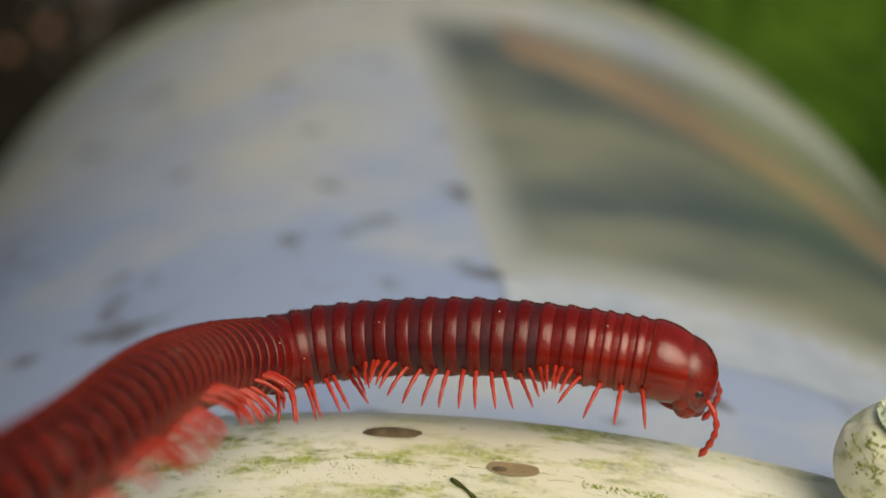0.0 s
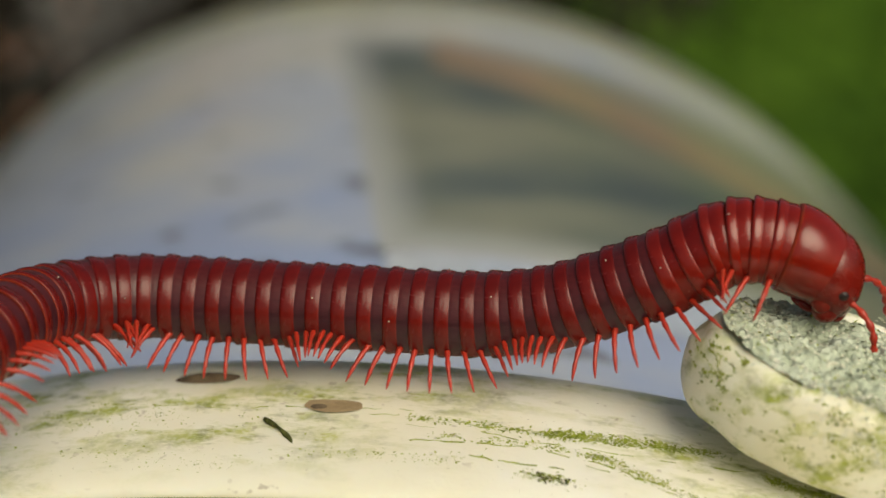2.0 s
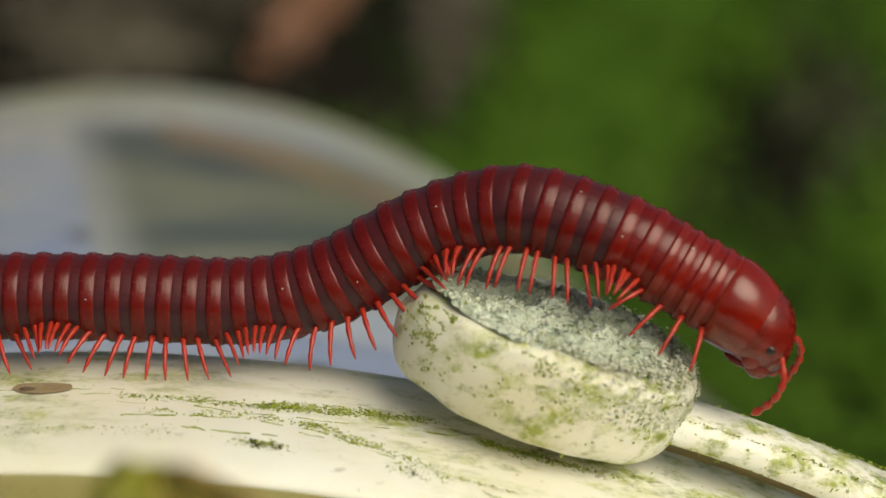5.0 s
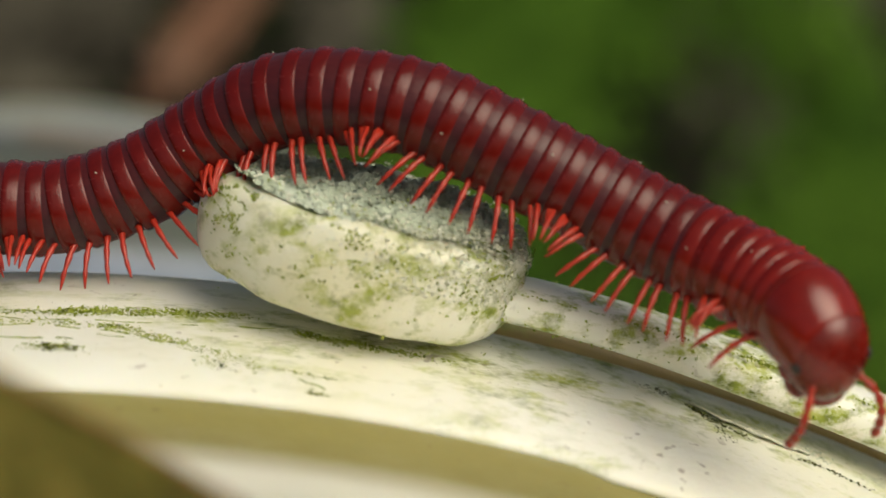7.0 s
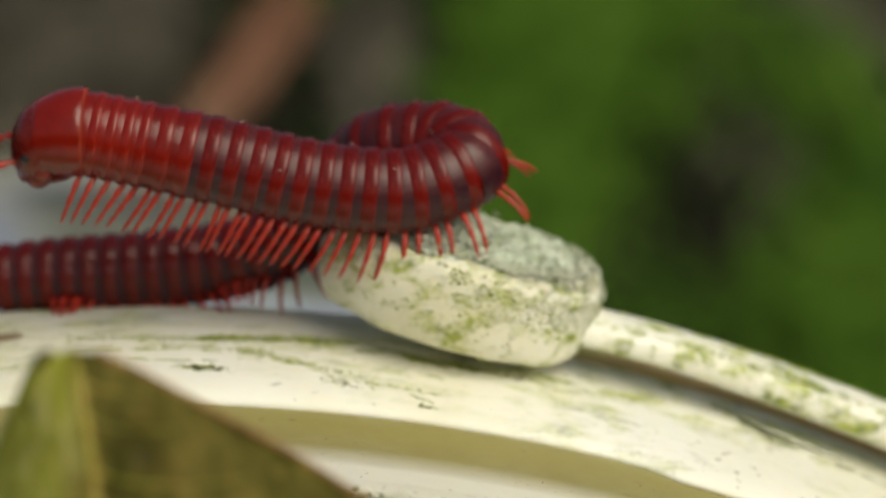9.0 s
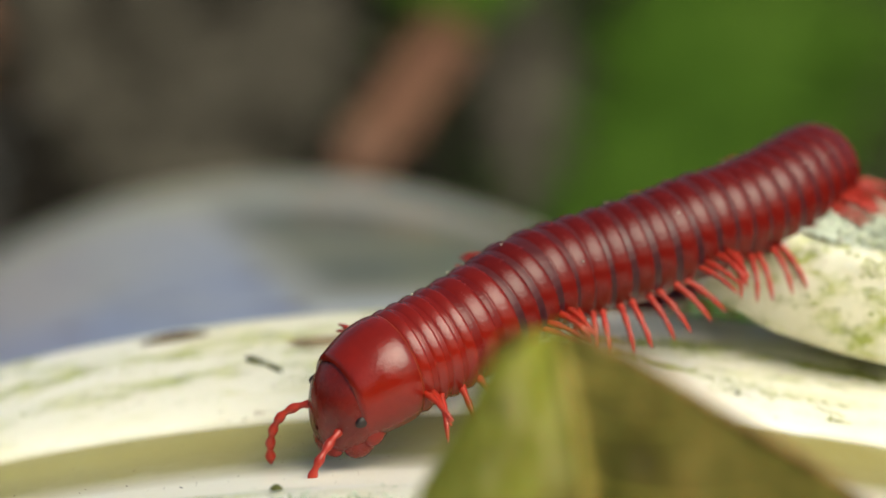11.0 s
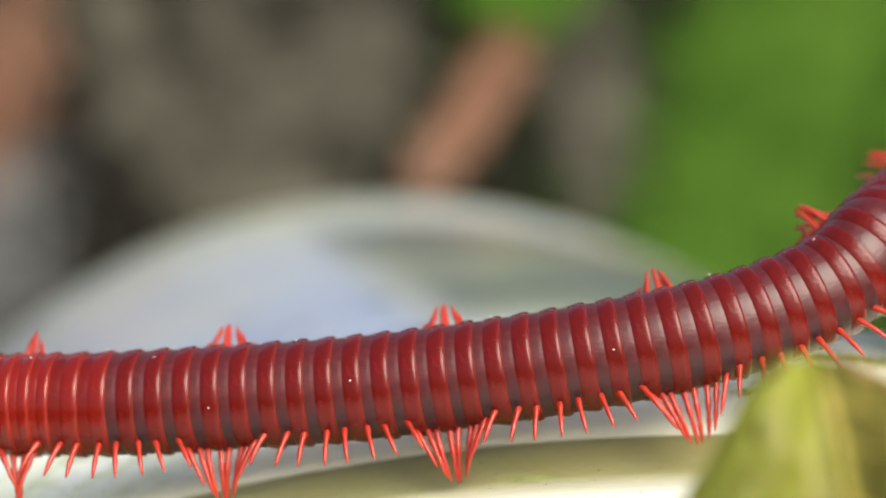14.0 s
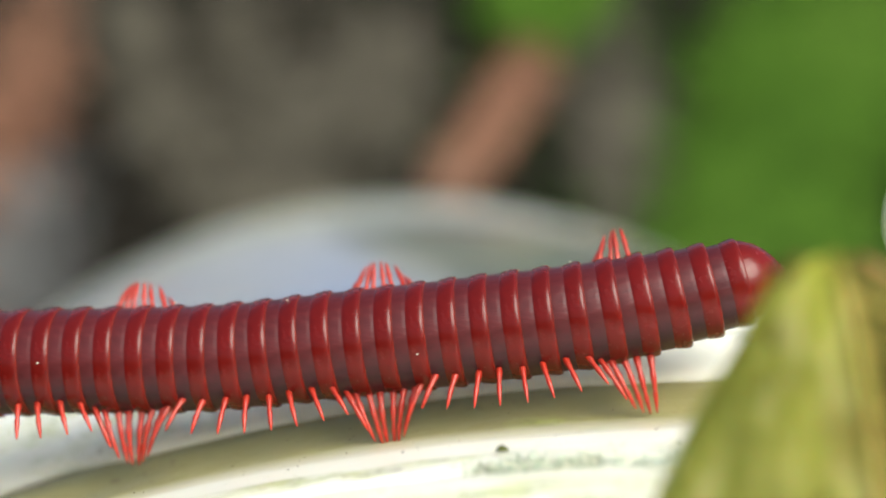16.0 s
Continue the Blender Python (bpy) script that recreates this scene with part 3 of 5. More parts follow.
def build_growth():
    thread("algae_thread", MOSS, [(-0.05, 0.28), (0.034, 0.25), (0.086, 0.28), (0.13, 0.38)], 31, 0.0070)
    thread("algae_thread", MOSS, [(-0.03, 0.20), (0.04, 0.17), (0.09, 0.19), (0.14, 0.24)], 32, 0.0053)
    thread("algae_thread", MOSS, [(-0.03, 0.06), (0.03, 0.10), (0.07, 0.06), (0.10, -0.06), (0.14, -0.22)], 33, 0.0070)
    thread("algae_thread", MOSS, [(0.06, 0.02), (0.10, -0.02), (0.13, -0.14), (0.17, -0.30)], 34, 0.0053)
    thread("algae_thread", MOSS, [(-0.20, 0.40), (-0.12, 0.30), (-0.06, 0.34), (0.0, 0.30)], 35, 0.0053, 9)
    thread("algae_thread", MOSS, [(0.005, -0.02), (0.03, -0.05), (0.055, -0.03)], 36, 0.0080, 4)
    streak("algae_streak", MOSS, [(-0.03, 0.27, 10.5), (0.034, 0.25, 10.5), (0.086, 0.28, 10.5), (0.127, 0.36, 10.5)], 231, 0.018, (0.005, 0.019), 1)
    streak("algae_streak", MOSS, [(-0.02, 0.12, 10.5), (0.05, 0.14, 10.5), (0.07, 0.11, 10.49), (0.097, 0.0, 10.47), (0.12, 0.0, 10.41), (0.137, 0.0, 10.34)], 231, 0.021, (0.005, 0.019), 2)
    streak("algae_streak", MOSS, [(0.14, 0.0, 10.36), (0.172, 0.0, 10.345)], 44, 0.006, (0.005, 0.019), 5)
    streak("algae_streak", MOSS, [(0.15, 0.22, 10.5), (0.205, 0.2, 10.5)], 71, 0.009, (0.005, 0.019), 6)
    streak("algae_film", MOSS, [(-0.20, 0.0, 10.41), (-0.123, 0.0, 10.33), (-0.055, 0.0, 10.40), (0.011, 0.0, 10.43)], 130, 0.035, (0.004, 0.016), 7)
    streak("algae_film", MOSS, [(-0.36, 0.4, 10.5), (-0.25, 0.3, 10.5), (-0.17, 0.25, 10.5), (-0.1, 0.22, 10.5)], 165, 0.09, (0.004, 0.016), 8)
    streak("moss_clump", DARK_MOSS, [(0.040, 0.0, 10.385), (0.050, 0.0, 10.382), (0.058, 0.0, 10.378)], 40, 0.016, (0.008, 0.024), 51)
    streak("moss_clump", MOSS, [(0.032, 0.0, 10.388), (0.048, 0.0, 10.384), (0.062, 0.0, 10.376)], 60, 0.022, (0.006, 0.020), 52)
    streak("moss_clump", MOSS, [(0.112, 0.0, 10.36), (0.122, 0.0, 10.345), (0.130, 0.0, 10.33)], 70, 0.022, (0.006, 0.020), 53)
    streak("moss_clump", DARK_MOSS, [(0.116, 0.0, 10.36), (0.126, 0.0, 10.34)], 22, 0.014, (0.006, 0.018), 54)
    streak("moss_clump", MOSS, [(0.158, 0.0, 10.27), (0.166, 0.0, 10.26)], 30, 0.012, (0.006, 0.018), 55)
    streak("algae_streak", MOSS, [(0.04, 0.26, 10.5), (0.07, 0.30, 10.5), (0.10, 0.33, 10.5)], 150, 0.022, (0.006, 0.022), 56)
    streak("algae_streak", MOSS, [(0.15, 0.24, 10.5), (0.175, 0.18, 10.5), (0.22, 0.20, 10.5)], 110, 0.020, (0.006, 0.020), 57)
    streak("dark_moss", DARK_MOSS, [(0.305, 0.5, 10.5), (0.341, 0.42, 10.5), (0.357, 0.16, 10.5)], 130, 0.02, (0.004, 0.014), 9)
    streak("lichen_patch", LICHEN, [(0.345, 0.4, 10.5), (0.38, 0.45, 10.5), (0.407, 0.35, 10.5)], 130, 0.03, (0.004, 0.014), 10)
    streak("seam_moss", LICHEN, [(-0.07, -1.84, 10.50), (-0.02, -1.90, 10.50), (0.03, -1.86, 10.50)], 520, 0.08, (0.004, 0.020), 11)
    streak("seam_moss", DARK_MOSS, [(0.08, -1.84, 10.50), (0.135, -1.94, 10.505), (0.20, -1.86, 10.50), (0.27, -1.84, 10.50)], 240, 0.07, (0.003, 0.013), 12)
    streak("seam_moss", MOSS, [(0.08, -1.90, 10.505), (0.15, -2.0, 10.51), (0.27, -1.95, 10.51)], 420, 0.12, (0.003, 0.012), 17)
    streak("seam_crust", PALE_LICHEN, [(0.125, -1.90, 10.505), (0.145, -1.93, 10.505), (0.165, -1.88, 10.50)], 160, 0.07, (0.008, 0.030), 61)
    streak("seam_crust", DARK_MOSS, [(0.122, -1.87, 10.51), (0.142, -1.90, 10.51)], 40, 0.04, (0.008, 0.026), 62)
    streak("seam_crust", GRIME, [(0.130, -1.84, 10.50), (0.17, -1.84, 10.50), (0.25, -1.82, 10.50)], 60, 0.03, (0.006, 0.020), 64)
    streak("seam_crust", PALE_LICHEN, [(0.18, -1.86, 10.505), (0.21, -1.84, 10.50), (0.25, -1.82, 10.50)], 150, 0.06, (0.006, 0.024), 63)
    streak("dirt_specks", GRIME, [(-0.4, -1.3, 10.465), (0.0, -1.4, 10.475), (0.4, -1.4, 10.475)], 160, 0.25, (0.002, 0.008), 13)
    streak("dirt_specks", GRIME, [(-0.4, 0.4, 10.5), (0.0, 0.4, 10.5), (0.4, 0.3, 10.5)], 220, 0.2, (0.0015, 0.006), 14)
    streak("dirt_specks", GRIME, [(-0.4, 0.0, 10.34), (0.0, 0.0, 10.34), (0.4, 0.0, 10.34)], 140, 0.06, (0.0015, 0.006), 15)
    rnd = random.Random(21)
    items = []
    for _ in range(9000):
        a = 0.235 + 0.5 * rnd.random()
        if noise.noise(Vector((a * 26, 3, 0))) + 0.45 < rnd.uniform(-0.3, 0.6):
            continue
        dy = rnd.uniform(-0.21, 0.18)
        dr = 0.10 if dy > -0.17 else rnd.uniform(-0.06, 0.06)
        items.append((ring_point(a, 10.79 + dr, 0.45 + dy), rnd.uniform(0.002, 0.009), 0.7, Matrix.Rotation(a, 4, "Y")))
    flakes("strap_moss", MOSS, items, bucket, "fuzzy green moss", 21)

    # brown oval stains and the dark pellet on the collar, the speck on the lip
    def blot(name, a, y, r, sx, sy, h, mat, label):
        bm = bmesh.new()
        rows = []
        for i in range(7):
            u = i / 6
            rows.append([(u * sx * math.cos(k * 0.2618) * (1 + 0.12 * noise.noise(Vector((k * 0.4, a * 9, 0)))), u * sy * math.sin(k * 0.2618), h * (1 - u * u)) for k in range(24)])
        bm = sheet(rows[1:], close_v=True)
        bm.verts.ensure_lookup_table()
        bm.faces.new([bm.verts[k] for k in range(24)])
        bmesh.ops.recalc_face_normals(bm, faces=bm.faces)
        bm.transform(Matrix.Translation(ring_point(a, r, y) * CM) @ Euler((0, a, 0)).to_matrix().to_4x4())
        part(name, bm, mat, bucket, label)

    blot("stain", -0.070, 0.34, 10.532, 0.16, 0.085, 0.004, STAIN, "light brown oval stain")
    blot("stain_core", -0.077, 0.31, 10.536, 0.045, 0.03, 0.006, GRIME, "dark core of a stain")
    blot("pellet", -0.144, 0.62, 10.55, 0.19, 0.06, 0.03, GRIME, "dark brown crust")
    blot("speck", -0.066, -1.60, 10.49, 0.028, 0.02, 0.022, DARK_MOSS, "black speck")
    blot("speck", 0.08, -1.45, 10.48, 0.015, 0.012, 0.01, DARK_MOSS, "black speck")
    rows = []
    for i in range(15):
        u = i / 14
        a = 0.336 + 0.062 * u
        mid = 0.44 - 0.12 * u + 0.03 * noise.noise(Vector((u * 6, 1, 0)))
        half = 0.085 * math.sin(math.pi * (0.06 + 0.88 * u)) * (1 + 0.5 * noise.noise(Vector((u * 9, 4, 0))))
        rows.append([ring_point(a, collar_radius(mid + half * v) + 0.004 + 0.006 * (1 + v) * (0.6 + noise.noise(Vector((u * 7, v, 2)))), mid - half * v) for v in (-1, -0.5, 0, 0.5, 1)])
    bm = sheet(rows)
    bmesh.ops.solidify(bm, geom=bm.faces[:], thickness=0.008 * CM)
    part("peeling_flake", bm, PALE_LICHEN, bucket, "pale grey-green flake peeling off the collar")
    streak("flake_moss", DARK_MOSS, [(0.322, 0.50, 10.5), (0.336, 0.40, 10.5), (0.352, 0.31, 10.5), (0.372, 0.22, 10.5), (0.40, 0.24, 10.5), (0.43, 0.20, 10.5)], 130, 0.010, (0.006, 0.018), 22)
    line = smooth_line([ring_point(-0.102, 10.525, 0.17), ring_point(-0.092, 10.515, 0.08), ring_point(-0.084, 10.49, -0.02), ring_point(-0.079, 10.455, -0.14)], 5)
    part("twig", tube(line, [0.012 + 0.004 * math.sin(i) for i in range(len(line))], 6), DARK_MOSS, bucket, "thin mossy rootlet")


build_bucket()
build_lug()
build_strap()
build_growth()


# ---- the withered leaf in the foreground ----
def build_leaf():
    leaf = tagged(new("withered_leaf"), "folded yellow-green leaf with a brown withered side", "leaf")
    ridge = smooth_line([(0.350, -3.33, 11.230), (0.390, -3.42, 11.055), (0.430, -3.5, 10.765), (0.470, -3.6, 10.315), (0.530, -3.7, 9.415), (0.590, -3.75, 7.915), (0.670, -3.6, 5.915)], 6)
    left = smooth_line([(0.190, -3.26, 11.175), (0.130, -3.24, 11.055), (0.050, -3.2, 10.885), (-0.090, -3.15, 10.615), (-0.480, -3.1, 9.715), (-0.980, -3.05, 8.115), (-1.230, -3.0, 6.115)], 6)
    right = smooth_line([(0.430, -3.29, 11.205), (0.570, -3.25, 11.115), (0.820, -3.2, 10.945), (1.290, -3.1, 10.605), (2.170, -2.95, 9.815), (2.570, -2.95, 8.215), (2.870, -3.0, 6.215)], 6)

    def wing(edge, bulge):
        rows = []
        for q, e in zip(ridge, edge):
            row = []
            for k in range(13):
                u = k / 12
                p = q.lerp(e, u)
                p.y -= bulge * math.sin(u * math.pi) * (q - e).length * 0.12
                p.y += 0.03 * noise.noise(p * 3)
                row.append(p)
            rows.append(row)
        bm = sheet(rows)
        out = bm.verts.layers.float.new("outward")
        bm.verts.ensure_lookup_table()
        for i, p in enumerate(bm.verts):
            p[out] = (i % 13) / 12
        bmesh.ops.solidify(bm, geom=bm.faces[:], thickness=0.03 * CM)
        return bm

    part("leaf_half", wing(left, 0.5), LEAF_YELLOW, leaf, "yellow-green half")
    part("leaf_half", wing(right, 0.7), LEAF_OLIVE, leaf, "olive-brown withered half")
    part("midrib", tube(ridge, [0.016 + 0.006 * min(1, i / 20) for i in range(len(ridge))], 8), LEAF_RIB, leaf)
    dark = smooth_line([(0.270, -3.30, 11.205), (0.235, -3.27, 11.165), (0.205, -3.25, 11.085), (0.190, -3.24, 10.975)], 5)
    part("curled_edge", tube(dark, [0.012, 0.02, 0.028, 0.032, 0.034] + [0.034] * (len(dark) - 6) + [0.02], 8), LEAF_OLIVE, leaf, "dark curled edge below the tip")
    for edge, bulge, mat in ((left, 0.5, LEAF_YELLOW), (right, 0.7, LEAF_RIB)):
        for k in range(3, len(ridge) - 8, 4):
            pts = []
            for j in range(11):
                u = 0.08 * j
                q, e = (p[k].lerp(p[k + 6], u) for p in (ridge, edge))
                p = q.lerp(e, u)
                p.y -= bulge * math.sin(u * math.pi) * (q - e).length * 0.12 + 0.004
                p.y += 0.03 * noise.noise(p * 3)
                pts.append(p)
            part("vein", tube(pts, [0.0065 - 0.0005 * i for i in range(11)], 5), mat, leaf)
    part("leaf_margin", tube(right, [0.012] * len(right), 6), LEAF_EDGE, leaf, "brown dried margin")
    return leaf


withered_leaf = build_leaf()


# ---- leaf litter and plants on the bank ----
def on_bank(x, y, turn, tilt=0.0, roll=0.0, lift=0.3):
    slope = math.degrees(math.atan2(bank(x, y + 2) - bank(x, y - 2), 4))
    return pose(x * CM, y * CM, (bank(x, y) + lift) * CM) @ pose(0, 0, 0, slope, 0, 0) @ pose(0, 0, 0, 0, 0, turn) @ pose(0, 0, 0, tilt, roll, 0)


def leaflet_mesh(size):
    rows = []
    for i in range(5):
        u = i / 4
        w = size * 0.5 * math.sin(math.pi * (0.06 + 0.9 * u))
        rows.append([(v * w, (u - 0.5) * size, 0.12 * size * math.sin(u * math.pi) + 0.2 * abs(v) * w) for v in (-1, 0, 1)])
    return rows


def drift(name, label, category, mat, x, z, across, up, turn, count, size, seed, raise_by=0.3, kind="stuff"):
    """A drift of small leaves on the bank, dense in its middle and thin at its edge."""
    rnd = random.Random(seed)
    vs, fs = [], []
    shape = leaflet_mesh(size)
    ct, st = math.cos(radians(turn)), math.sin(radians(turn))
    for _ in range(count):
        a, b = rnd.gauss(0, across), rnd.gauss(0, up)
        px, pz = x + a * ct - b * st, z + a * st + b * ct
        py = 28 + 75 * bank_share((pz - GROUND_Z) / 34)
        m = on_bank(px, py, rnd.uniform(0, 360), rnd.uniform(-30, 40), rnd.uniform(-30, 30), raise_by * rnd.random())
        m = m @ Matrix.Scale(rnd.uniform(0.6, 1.3), 4)
        o = len(vs)
        vs += [m @ (Vector(p) * CM) for r in shape for p in r]
        fs += [(o + 3 * i + k, o + 3 * i + 3 + k, o + 3 * i + 4 + k, o + 3 * i + 1 + k) for i in range(4) for k in range(2)]
    me = bpy.data.meshes.new(name)
    me.from_pydata(vs, [], fs)
    me.materials.append(mat)
    tagged(new(name, me), label, category, kind=kind)


def bank_share(h):
    """Where on the bank's slope (0 to 1) its height has the share h."""
    h = min(max(h, 0.001), 0.999)
    lo, hi = 0.0, 1.0
    for _ in range(24):
        u = (lo + hi) / 2
        lo, hi = (u, hi) if u * u * (3 - 2 * u) < h else (lo, u)
    return lo


def build_litter():
    drift("leaf_litter", "dark brown leaf litter over the bank", "litter", LEAF_BROWN, -4, -1, 22, 6, 0, 10816, 0.45, 1)
    drift("leaf_litter", "scattered tan leaf litter over the bank", "litter", LEAF_TAN, -12, 0, 13, 5, 0, 520, 0.45, 2)
    drift("leaf_litter", "small dark green leaves over the bank", "litter", LEAF_DARK, 10, -3, 9, 6, 0, 10140, 0.34, 3)
    drift("rust_litter", "rust-orange drift of dead leaves", "litter", LEAF_RUST, -4.7, 2.1, 0.30, 1.05, -44, 1747, 0.45, 4, 0.8)
    drift("tan_litter", "pale tan drift of dead leaves", "litter", LEAF_TAN, -0.2, 2.2, 0.7, 1.2, 10, 1000, 0.45, 5, 0.8)
    drift("tan_litter", "pale tan drift of dead leaves", "litter", LEAF_TAN, -17.6, 4.0, 0.65, 2.3, 40, 1100, 0.45, 6, 0.8)
    drift("tan_litter", "pale olive drift of dead leaves", "litter", LEAF_TAN, -11.8, 1.0, 1.3, 1.5, 10, 1331, 0.45, 7, 0.8)
    drift("tan_litter", "pale tan drift of dead leaves", "litter", LEAF_TAN, -13.6, 4.4, 0.6, 2.2, 40, 420, 0.45, 17, 0.8)
    drift("tan_litter", "pale brown drift of dead leaves", "litter", LEAF_TAN, -9.0, 3.6, 1.0, 1.3, 20, 620, 0.45, 18, 0.8)
    drift("tan_litter", "grey drift of dead leaves", "litter", PEBBLE, -21.0, -1.4, 1.0, 1.2, 0, 707, 0.45, 8, 0.8)
    drift("rust_litter", "rust-orange drift of dead leaves", "litter", LEAF_RUST, -22.5, 2.5, 0.9, 2.4, 5, 915, 0.45, 9, 0.8)
    drift("rust_litter", "brown drift of dead leaves", "litter", LEAF_BROWN, 12.0, 0.2, 1.2, 1.5, 0, 832, 0.45, 10, 0.8)
    drift("green_weeds", "bright green low weeds on the bank", "weeds", LEAF_GREEN, 5.1, -0.6, 1.5, 3.2, -26, 8788, 0.34, 11, 1.6)
    drift("green_weeds", "bright green low weeds on the bank", "weeds", LEAF_GREEN, 9.0, 2.4, 2.4, 1.4, 0, 2839, 0.34, 12, 1.6)
    drift("green_weeds", "bright green low weeds on the bank", "weeds", LEAF_GREEN, -2.6, 5.2, 1.1, 0.6, 0, 1352, 0.34, 13, 1.4)
    drift("tan_litter", "pale tan drift of dead leaves", "litter", LEAF_TAN, 17.0, 3.2, 1.1, 0.9, 0, 900, 0.45, 41, 0.8)
    drift("tan_litter", "brown drift of dead leaves", "litter", LEAF_TAN, 13.2, -0.4, 0.8, 1.3, 15, 330, 0.45, 42, 0.8)
    drift("green_weeds", "green low weeds on the bank", "weeds", LEAF_GREEN, 17.4, -1.2, 0.8, 1.4, 0, 800, 0.34, 43, 1.6)
    drift("green_weeds", "green low weeds on the bank", "weeds", LEAF_GREEN, 15.4, 1.3, 1.4, 0.8, 0, 700, 0.34, 44, 1.6)
    drift("green_weeds", "green low weeds on the bank", "weeds", LEAF_GREEN, 15.5, -5.0, 1.8, 2.0, 0, 2839, 0.34, 14, 1.6)
    drift("green_weeds", "green low weeds at the foot of the bank", "weeds", LEAF_GREEN, -0.5, -5.5, 3.2, 1.7, 15, 6084, 0.34, 15, 1.6)
    drift("green_weeds", "green low weeds at the foot of the bank", "weeds", LEAF_GREEN, 7.0, -7.5, 4.0, 1.6, 0, 3380, 0.34, 16, 1.6)


build_litter()


# ---- the millipede ----
BODY_R = 0.252
RINGS = 46
PITCH = 0.143
millipede = tagged(new("millipede"), "glossy red millipede with dark bands and many legs", "millipede")
focus_spot.parent = millipede


def ring_mesh(name, half, r0, r1, squash=0.95):
    """A hard ring: dark smooth front half, red rear half, orange rear edge. It faces +x, its back is +z."""
    prof = [(2.3, 0.76), (1.7, 0.88), (1.25, 0.935), (1.0, 0.950), (0.7, 0.955), (0.3, 0.958), (0.08, 0.957), (0.02, 0.953), (-0.03, 0.966), (-0.10, 0.975), (-0.35, 0.988), (-0.62, 1.003), (-0.80, 1.007), (-0.92, 1.002), (-0.99, 0.992), (-1.05, 0.980), (-1.07, 0.965), (-1.03, 0.93)]
    prof = [(half * x, (r0 if x > 0 else r1) * r) for x, r in prof]
    n = 40
    rows = []
    for x, r in prof:
        row = []
        for k in range(n):
            a = 2 * math.pi * k / n
            s, c = math.sin(a), math.cos(a)
            z = r * c
            if c < -0.55:
                z = -r * (0.55 + (-c - 0.55) * 0.45)
            row.append((x, r * s * squash, z))
        rows.append(row)
    bm = sheet(rows, close_v=True, mat_of=lambda i, j: 0 if i < 7 else (1 if i < 15 else 2))
    me = bpy.data.meshes.new(name)
    bm.to_mesh(me)
    bm.free()
    for mt in (MAROON, RED, ORANGE_EDGE):
        me.materials.append(mt)
    me.polygons.foreach_set("use_smooth", [True] * len(me.polygons))
    return me


def leg_mesh(name, side, spread):
    pts = smooth_line([(0, side * 0.05, -0.12), (0.0, side * 0.12, -0.17), (spread, side * 0.168, -0.235), (spread * 1.6, side * 0.190, -0.32), (spread * 1.5, side * 0.188, -0.405), (spread * 1.0, side * 0.168, -0.480)], 3)
    n = len(pts)
    radii = [max(0.004, (0.0225 - 0.0145 * i / (n - 1)) * (1.16, 1.0, 0.84)[i % 3]) for i in range(n)]
    radii[-1] = 0.003
    bm = tube(pts, radii, 6)
    me = bpy.data.meshes.new(name)
    bm.to_mesh(me)
    bm.free()
    me.materials.append(LEG_RED)
    me.polygons.foreach_set("use_smooth", [True] * len(me.polygons))
    return me


def shell(name, rings_of, mat, parent, label="", n=28, mats=(), mat_of=None):
    """A closed form over cross-sections (x, middle z, half width, half height)."""
    rows = [[(x, w * math.sin(2 * math.pi * k / n), z + h * math.cos(2 * math.pi * k / n)) for k in range(n)] for x, z, w, h in rings_of]
    return part(name, sheet(rows, close_v=True, mat_of=mat_of), mat, parent, label, mats=mats)


DUSTY = {2: -0.4, 5: -0.9, 7: -0.3, 9: 0.8, 12: -0.6, 14: 0.5, 16: -1.2, 19: -0.8, 23: 0.6, 27: -1.0, 31: -0.5, 35: 0.9, 40: -0.7}   # ring: angle from the back
CHAIN = []                      # (part, distance behind the front of the head, ring index)
ANTENNAE = []                   # (antenna, side)
LEGS = []                       # (leg, ring index, side, pair)


